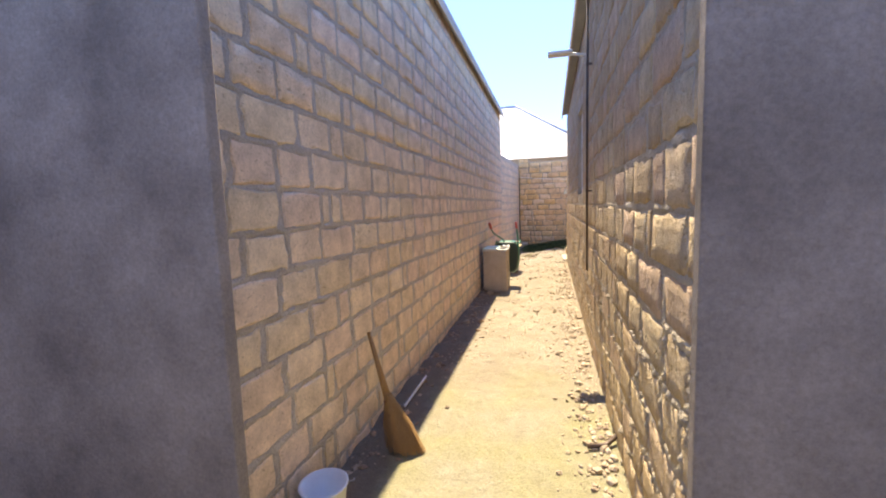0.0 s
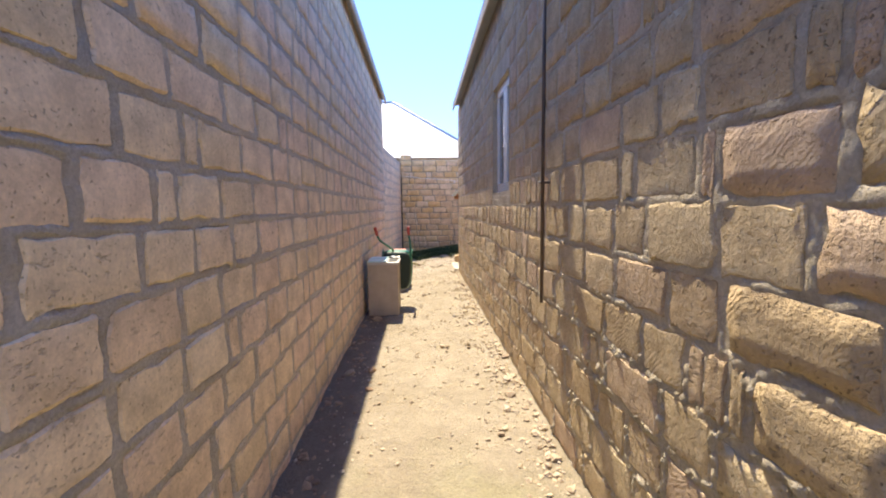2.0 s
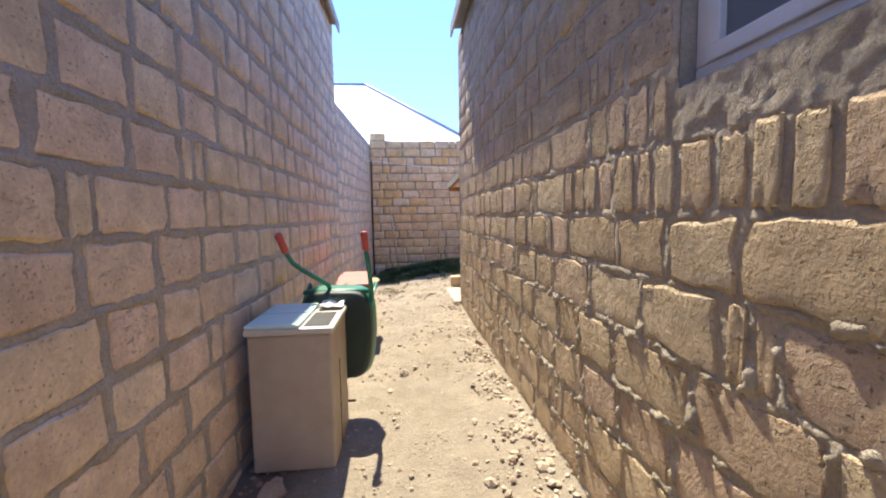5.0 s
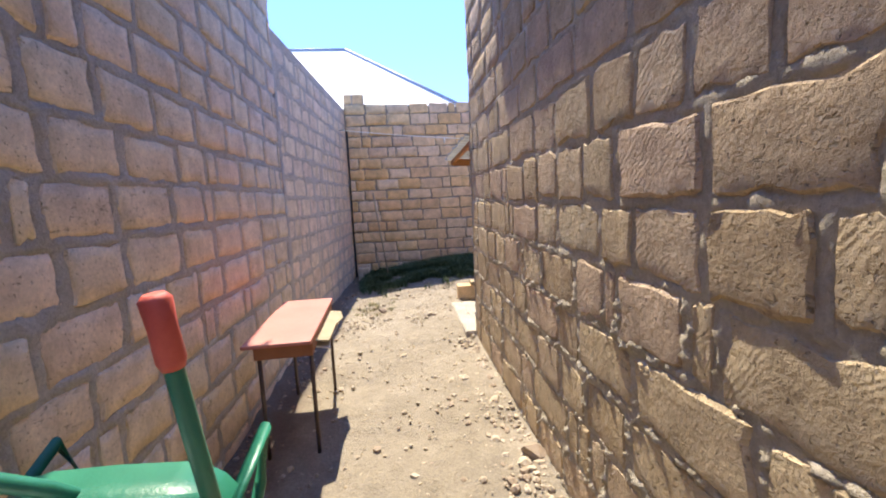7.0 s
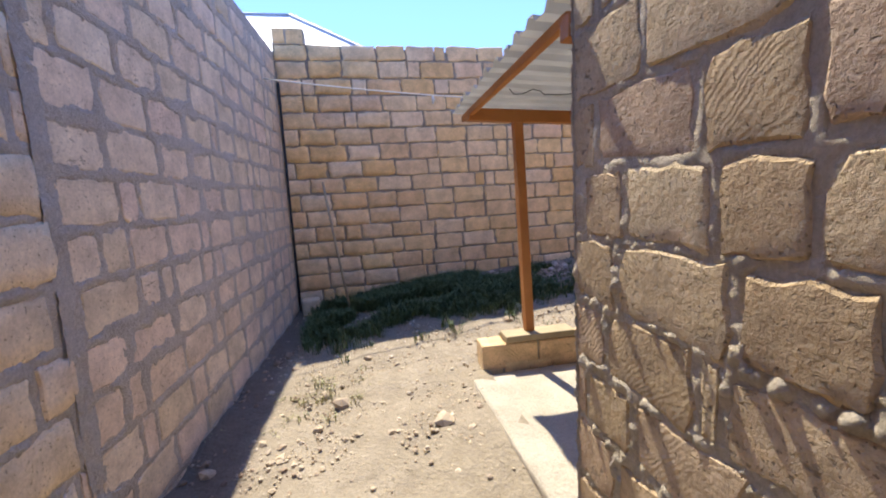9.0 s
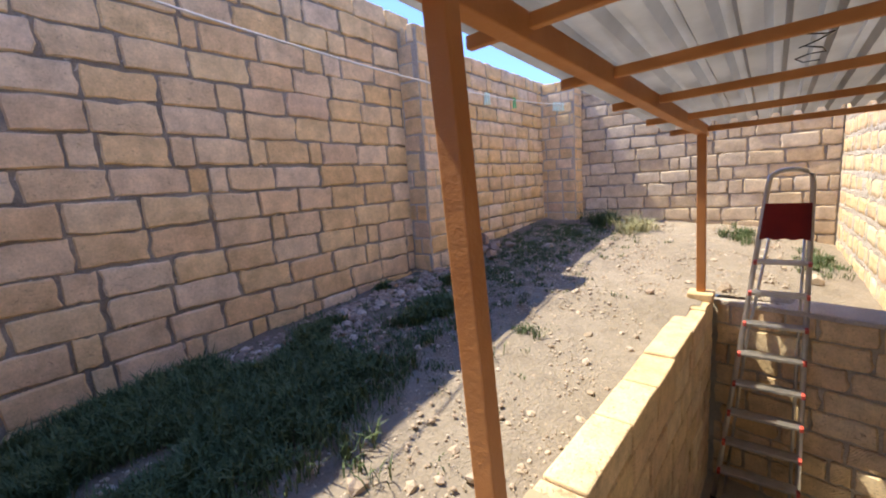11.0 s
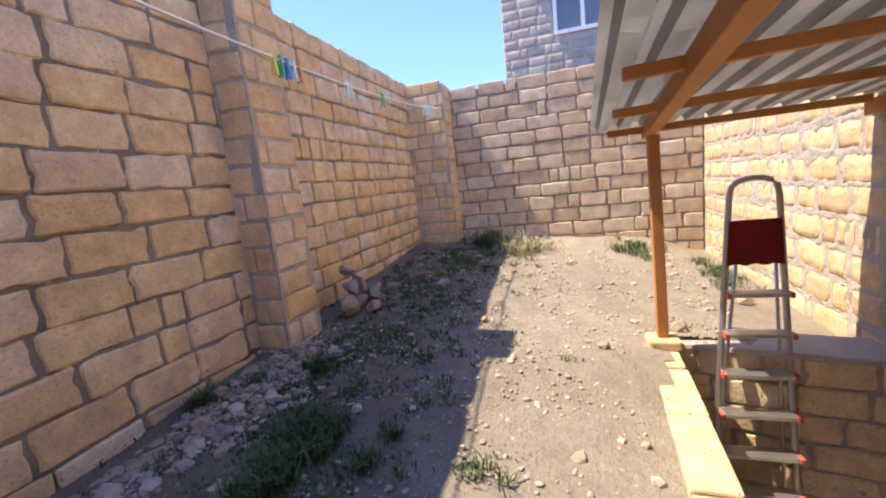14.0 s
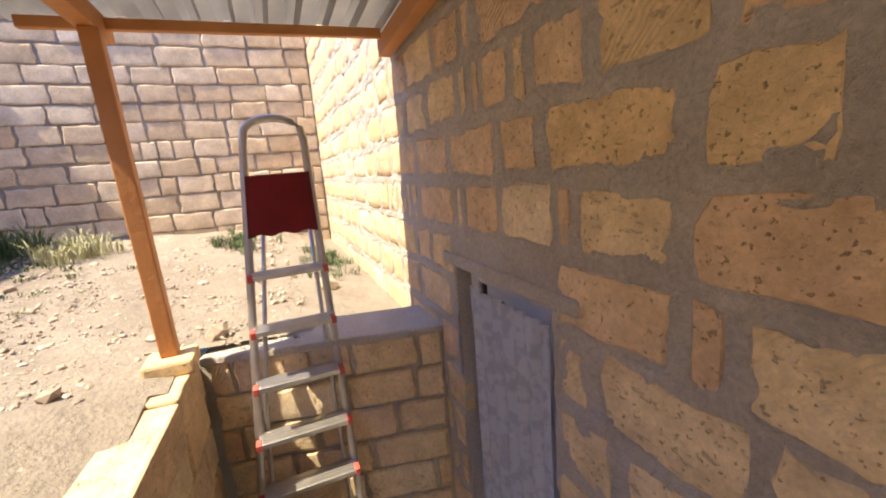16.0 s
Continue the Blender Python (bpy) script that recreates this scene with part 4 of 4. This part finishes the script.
def bucket():
    b = thing("bucket", "small white plastic bucket on the ground", "bucket", (-1.7, -10.5, ground_z(-1.7, -10.6)))
    bm = bmesh.new()
    prof = ((0.09, 0.0), (0.1, 0.0), (0.13, 0.24), (0.14, 0.245), (0.14, 0.255), (0.126, 0.255), (0.095, 0.012), (0.0, 0.012))
    rings = [[bm.verts.new((r * math.cos(i * math.pi / 14), r * math.sin(i * math.pi / 14), z)) for i in range(28)] for r, z in prof[:-1]]
    for a, c in zip(rings, rings[1:]):
        for i in range(28):
            bm.faces.new((a[i], a[(i + 1) % 28], c[(i + 1) % 28], c[i])).smooth = True
    bm.faces.new(rings[0])
    bm.faces.new(rings[-1])
    bmesh.ops.recalc_face_normals(bm, faces=bm.faces)
    part("shell", bm, "pvc", b)
    part("bail", tube([(0.14 * math.cos(a), 0.14 * math.sin(a) * 0.3 + 0.1, 0.235 - 0.06 * math.sin(a)) for a in [math.pi * i / 10 for i in range(11)]], 0.003, 6), "alu", b)


bucket()
g = ground_z(-1.75, -8.9)
tagged(part("white_rod", tube([(-1.72, -9.1, g + 0.03), (-1.7, -8.5, g + 0.06)], 0.012, 8), "pvc"), "thin white plastic rod lying by the wall", "rod")
tagged(part("iron_offcut", tube([(-0.2, -9.6, ground_z(0, -9.6) + 0.012), (-0.07, -9.57, ground_z(0, -9.6) + 0.02), (0.0, -9.5, ground_z(0, -9.6) + 0.05)], 0.016, 8), "dark_metal"), "short dark iron offcut on the ground", "scrap")

# ---------------------------------------------------------------- yard things
tagged(part("corner_pipe", tube([(-1.61, 3.99, 0.05), (-1.612, 4.0, 1.4), (-1.605, 4.0, 2.95)], 0.014, 8), "black"), "black pipe standing in the corner of the yard", "pipe")
tagged(part("stick", tube([(-0.98, 3.55, ground_z(-1, 3.5)), (-1.1, 3.82, 1.0), (-1.2, 4.03, 1.75)], 0.014, 8), "board"), "weathered stick leaning on the boundary wall", "stick")


def clothes_line():
    c = thing("clothes_line", "white cord clothes line stretched along the boundary wall", "clothes line")
    pts = []
    for i in range(41):
        f = i / 40
        x = -1.68 + 8.7 * f
        pts.append((x, 3.5 + 0.1 * f, 2.86 - 0.08 * f - 1.0 * f * (1 - f)))
    part("cord", tube(pts, 0.008, 6), "rope", c)
    part("knot", tube([(0.17, 3.522, 2.67), (0.18, 3.522, 2.63), (0.17, 3.522, 2.58)], [0.012, 0.02, 0.006], 8), "rope", c)
    zat = lambda x: 2.86 - 0.08 * ((x + 1.68) / 8.7) - 1.0 * ((x + 1.68) / 8.7) * (1 - (x + 1.68) / 8.7)
    for x, mat in ((3.12, "peg_yellow"), (3.19, "peg_green"), (3.26, "peg_blue"), (3.33, "peg_white"), (3.4, "peg_orange"), (4.1, "peg_white"), (4.16, "peg_white"), (4.87, "peg_green"), (6.3, "peg_white"), (6.42, "peg_white"), (6.55, "peg_white"), (6.7, "peg_white")):
        f = (x + 1.68) / 8.7
        p = thing("clothes_peg", {"peg_green": "green", "peg_blue": "blue", "peg_white": "pale", "peg_orange": "orange", "peg_yellow": "yellow"}[mat] + " plastic clothes peg on the cord", "peg", (x, 3.5 + 0.1 * f, zat(x)), group="pegs on the line")
        for s in (-1, 1):
            part("jaw", box((-0.012, s * 0.009 - 0.006, -0.11), (0.012, s * 0.009 + 0.006, 0.03), 0.003, Matrix.Rotation(s * 0.06, 4, "X")), mat, p)
        part("spring", tube([(-0.014, 0, -0.02), (0.014, 0, -0.02)], 0.006, 6), "alu", p)


clothes_line()

PEBBLES = []
for s in range(6):
    bm = bmesh.new()
    bmesh.ops.create_icosphere(bm, subdivisions=1, radius=1.0)
    for v in bm.verts:
        v.co *= 1 + 0.45 * noise.noise(v.co * 1.3 + Vector((s * 7, 0, 0)))
        v.co.z *= 0.65
    PEBBLES.append(([v.co.copy() for v in bm.verts], [[v.index for v in f.verts] for f in bm.faces]))
    bm.free()


def scatter(name, count, spot, size, seed, label, mat="gravel"):
    rng = random.Random(seed)
    verts, faces = [], []
    for _ in range(count):
        x, y = spot(rng)
        if 0 < x < 3.75 and -0.3 < y < 1.5:
            continue
        if x > -0.03 and y < 0.03:
            continue
        s = size * rng.lognormvariate(0, 0.5)
        vs, fs = PEBBLES[rng.randrange(6)]
        r = Euler((rng.uniform(-0.4, 0.4), rng.uniform(-0.4, 0.4), rng.uniform(0, 6.3))).to_matrix()
        k = len(verts)
        z = ground_z(x, y) + s * 0.15
        verts += [r @ (v * s) + Vector((x, y, z)) for v in vs]
        faces += [[k + i for i in f] for f in fs]
    me = bpy.data.meshes.new(name)
    me.from_pydata(verts, [], faces)
    me.materials.append(MAT[mat])
    tagged(new(name, me), label, "gravel", kind="stuff")


scatter("gravel", 2200, lambda r: (r.uniform(-1.85, 0), r.uniform(-8, 1.2)), 0.009, 1, "loose pale gravel scattered over the earth")
scatter("gravel", 1800, lambda r: (-abs(r.gauss(0, 0.17)), r.uniform(-10.8, 0)), 0.014, 2, "loose mortar crumbs along the foot of the house wall")
scatter("gravel", 900, lambda r: (-1.86 + abs(r.gauss(0, 0.16)), r.uniform(-11, 3.6)), 0.014, 3, "dark rubble along the foot of the wall", "rubble")
scatter("gravel", 13000, lambda r: (r.uniform(-1.6, 7.1), r.uniform(0.6, 3.8)), 0.007, 4, "loose gravel scattered over the yard")
scatter("rubble", 2300, lambda r: (r.uniform(0.4, 3.3), 3.92 - abs(r.gauss(0, 0.3))), 0.017, 5, "pale stone rubble along the foot of the boundary wall", "rubble_pale")
scatter("gravel", 55, lambda r: (r.uniform(-1.6, 7.1), r.uniform(0.2, 3.2)), 0.025, 6, "larger loose stones in the yard")


def rock(seed, at, s):
    rng = random.Random(seed)
    bm = bmesh.new()
    bmesh.ops.create_icosphere(bm, subdivisions=2, radius=1.0)
    cuts = [Vector((rng.uniform(-1, 1), rng.uniform(-1, 1), rng.uniform(-1, 1))).normalized() for _ in range(9)]
    for v in bm.verts:
        d = v.co.normalized()
        v.co = d * (1 + 0.35 * noise.noise(d * 1.4 + Vector((seed * 3.1, 0, 0))) + 0.08 * noise.noise(d * 5 + Vector((0, seed, 0))))
        for q in cuts:
            v.co -= q * max(v.co.dot(q) - 0.55, 0.0)
        v.co.x *= 1.35
        v.co.z *= 0.8
        v.co *= s * 0.82
    ob = part("stone", bm, "rubble_pale" if seed % 3 else "rubble")
    ob.matrix_world = pose(*at, rng.uniform(-20, 20), rng.uniform(-20, 20), rng.uniform(0, 180))
    tagged(ob, "rough broken stone in a pile by the boundary wall", "stone", "stones piled by the wall")


g = ground_z(4, 3.6)
for k, (x, y, z, s) in enumerate(((3.82, 3.68, 0.1, 0.14), (4.05, 3.72, 0.08, 0.12), (4.25, 3.66, 0.08, 0.12), (3.95, 3.5, 0.07, 0.1), (4.45, 3.74, 0.08, 0.12), (4.0, 3.75, 0.23, 0.13), (4.22, 3.78, 0.22, 0.12), (4.1, 3.8, 0.36, 0.1), (4.6, 3.6, 0.06, 0.09))):
    rock(k, (x, y, g + z), s)
tagged(part("stone", box((-1.55, 3.7, ground_z(-1.5, 3.7)), (-1.35, 3.88, ground_z(-1.5, 3.7) + 0.2), 0.02), "stone_end"), "single limestone block lying in the yard corner", "block")


def weeds(name, count, spot, h, mat, seed, label):
    rng = random.Random(seed)
    verts, faces = [], []
    for _ in range(count):
        x, y = spot(rng)
        g = ground_z(x, y) - 0.01
        n = rng.randrange(9, 18)
        hh = h * rng.uniform(0.5, 1.3)
        for _ in range(n):
            a = rng.uniform(0, 6.283)
            lean = rng.uniform(0.1, 0.9) * hh
            w = rng.uniform(0.0025, 0.006)
            d = Vector((math.cos(a), math.sin(a), 0))
            sd = Vector((-d.y, d.x, 0)) * w
            b = Vector((x + rng.gauss(0, 0.03), y + rng.gauss(0, 0.03), g))
            m1 = b + d * lean * 0.35 + Vector((0, 0, hh * rng.uniform(0.45, 0.7)))
            t = b + d * lean + Vector((0, 0, hh * rng.uniform(0.6, 1.0)))
            k = len(verts)
            verts += [b - sd * 0.6, b + sd * 0.6, m1 + sd, m1 - sd, t]
            faces += [(k, k + 1, k + 2, k + 3), (k + 3, k + 2, k + 4)]
    me = bpy.data.meshes.new(name)
    me.from_pydata(verts, [], faces)
    me.materials.append(MAT[mat])
    tagged(new(name, me), label, "weeds", kind="stuff")


def patch(x0, x1, y0, spread):
    def spot(r):
        while True:
            x, y = r.uniform(x0, x1), min(y0 + r.gauss(0, spread), FY - 0.12)
            if noise.noise(Vector((x * 1.6, y * 2.4, 7.0))) + 0.25 * noise.noise(Vector((x * 6, y * 6, 1.0))) > -0.16 + 0.34 * max(x - 1.0, 0):
                return x, y
    return spot


weeds("weeds", 3600, patch(-1.4, 3.1, 3.3, 0.33), 0.11, "weed", 1, "low dark green weeds in the shade of the boundary wall")
weeds("weeds", 1700, patch(-1.4, 0.9, 3.2, 0.3), 0.14, "weed", 8, "taller dark green weeds in the shady corner")
weeds("weeds", 600, patch(2.2, 6.6, 3.2, 0.35), 0.07, "weed", 2, "sparse low weeds along the wall")
weeds("weeds", 1500, lambda r: (r.uniform(0.6, 6.4), 3.25 + r.gauss(0, 0.4)), 0.045, "weed", 9, "sparse short weeds and grass on the shaded earth")
weeds("weeds", 34, lambda r: (6.6 + r.gauss(0, 0.14), 2.95 + r.gauss(0, 0.14)), 0.26, "weed", 3, "taller weeds near the end wall")
weeds("weeds", 40, lambda r: (6.3 + r.gauss(0, 0.16), 2.35 + r.gauss(0, 0.14)), 0.22, "dry_weed", 4, "pale dry weeds near the end wall")
weeds("weeds", 36, lambda r: (6.3 + r.gauss(0, 0.25), 1.05 + r.gauss(0, 0.12)), 0.13, "weed", 5, "green weeds near the end wall")
weeds("weeds", 60, lambda r: (5.6 + r.gauss(0, 0.35), 0.3 + r.gauss(0, 0.1)), 0.09, "weed", 7, "small weeds at the foot of the house wall")
weeds("weeds", 26, lambda r: (-1.2 + r.gauss(0, 0.25), 1.5 + r.gauss(0, 0.2)), 0.05, "dry_weed", 6, "small pale weeds on the bare earth")

# ---------------------------------------------------------------- pilasters and the blocks of the walls
pilaster("pilaster_corner", (-1.63, FY + 0.0, 3.41), (-1.27, FY + 0.22, 3.59), 61, "short limestone pilaster head at the yard corner", 0)
pilaster("pilaster_mid", (3.12, FY - 0.26, 0.2), (3.54, FY + 0.02, 3.2), 63, "yellow limestone pilaster on the boundary wall", -1)
pilaster("pilaster_end", (6.86, FY - 0.6, 0.3), (7.3, FY + 0.02, 3.1), 67, "grey limestone pilaster in the corner of the yard", -1)

LEFT_O, RIGHT_O, BACK_O = (LX - 0.012, -11.18, 0), (0.012, 0.0, 0), (EX, -0.012, 0)
rects = lay(wall_left, LEFT_O, (0, 1, 0), (1, 0, 0), 11.48, -0.12, LEFT_TOP, 0.232, (0.32, 0.47), 0.034, "stone_left", lambda u, z: z < 2.4 and u < 8, 1.1, 0.07, 0.009, seed=3, depth=0.012)
point_mortar(wall_left, rects, LEFT_O, (0, 1, 0), (1, 0, 0), 11.48, -0.1, 3.9, 0.018, "mortar", 0.007, 0.012, 0.009, 101)
d = (LOW_B - LOW_A).normalized()
low_o = LOW_A - Vector((0.008, 0, 0))
rects = lay(wall_left_low, low_o, d, (d.y, -d.x, 0), (LOW_B - LOW_A).length, -0.12, 3.3, 0.222, (0.33, 0.44), 0.03, "stone_left", lambda u, z: z < 2.6, 1.1, 0.08, 0.001, seed=5, depth=0.008)
point_mortar(wall_left_low, rects, low_o, d, (d.y, -d.x, 0), (LOW_B - LOW_A).length, -0.1, 3.32, 0.018, "plaster_wall", 0.004, 0.026, 0.006, 111)
point_mortar(wall_left_low, [], (LX - 0.008, LEFT_END - 0.05, 0), (0, 1, 0), (1, 0, 0), 0.1, -0.1, 3.3, 0.018, "mortar", 0.007, 0.02, 0.008, 117)
hole = ((-WIN[1], -WIN[0], WIN[2], WIN[3]),)
rects = lay(wall_right, RIGHT_O, (0, -1, 0), (-1, 0, 0), 11.18, -0.1, 4.2, 0.235, (0.22, 0.52), 0.03, "stone_right", lambda u, z: 0.1 < z < 2.6 and u < 9.5, 1.4, 0.08, 0.008, holes=hole, seed=11, depth=0.012, narrow=(4.2, 7.4, 1.66, 1.95))
point_mortar(wall_right, rects, RIGHT_O, (0, -1, 0), (-1, 0, 0), 11.18, -0.08, 4.1, 0.0125, "mortar_dark", 0.004, 0.009, 0.006, 121, 0.02, 1.4, hole)
hole = ((EX - DOOR[1], EX - DOOR[0], DOOR[2] - 0.1, DOOR[3] + 0.02),)
rects = lay(wall_back, BACK_O, (-1, 0, 0), (0, 1, 0), EX, -1.35, 4.2, 0.225, (0.2, 0.5), 0.044, "stone_house", lambda u, z: z < 2.0 and 3.4 < u, 1.3, 0.07, 0.006, holes=((EX - DOOR[1], EX - DOOR[0], DOOR[2] - 0.1, DOOR[3] + 0.08),), seed=13, depth=0.012)
point_mortar(wall_back, rects, BACK_O, (-1, 0, 0), (0, 1, 0), EX, -1.35, 2.3, 0.018, "mortar", 0.006, 0.026, 0.01, 131, 0, 0, hole)
rects = lay(wall_far, (-1.64, FY + 0.012, 0), (1, 0, 0), (0, -1, 0), EX + 1.74, -0.02, 3.6, 0.2, (0.36, 0.46), 0.018, "stone_yard", lambda u, z: 1.3 < u < 6.2, 0.9, 0.05, 0.015, seed=17, top=lambda u: far_top(u - 1.64))
point_mortar(wall_far, rects, (-1.64, FY + 0.012, 0), (1, 0, 0), (0, -1, 0), EX + 1.74, 0.0, 3.2, 0.02, "mortar", -0.008, 0.012, 0.016, 141)
lay(wall_end, (EX + 0.012, FY, 0), (0, -1, 0), (-1, 0, 0), FY, 0.1, 3.1, 0.2, (0.36, 0.46), 0.02, "stone_end", lambda u, z: True, 0.95, 0.06, 0.018, seed=19)
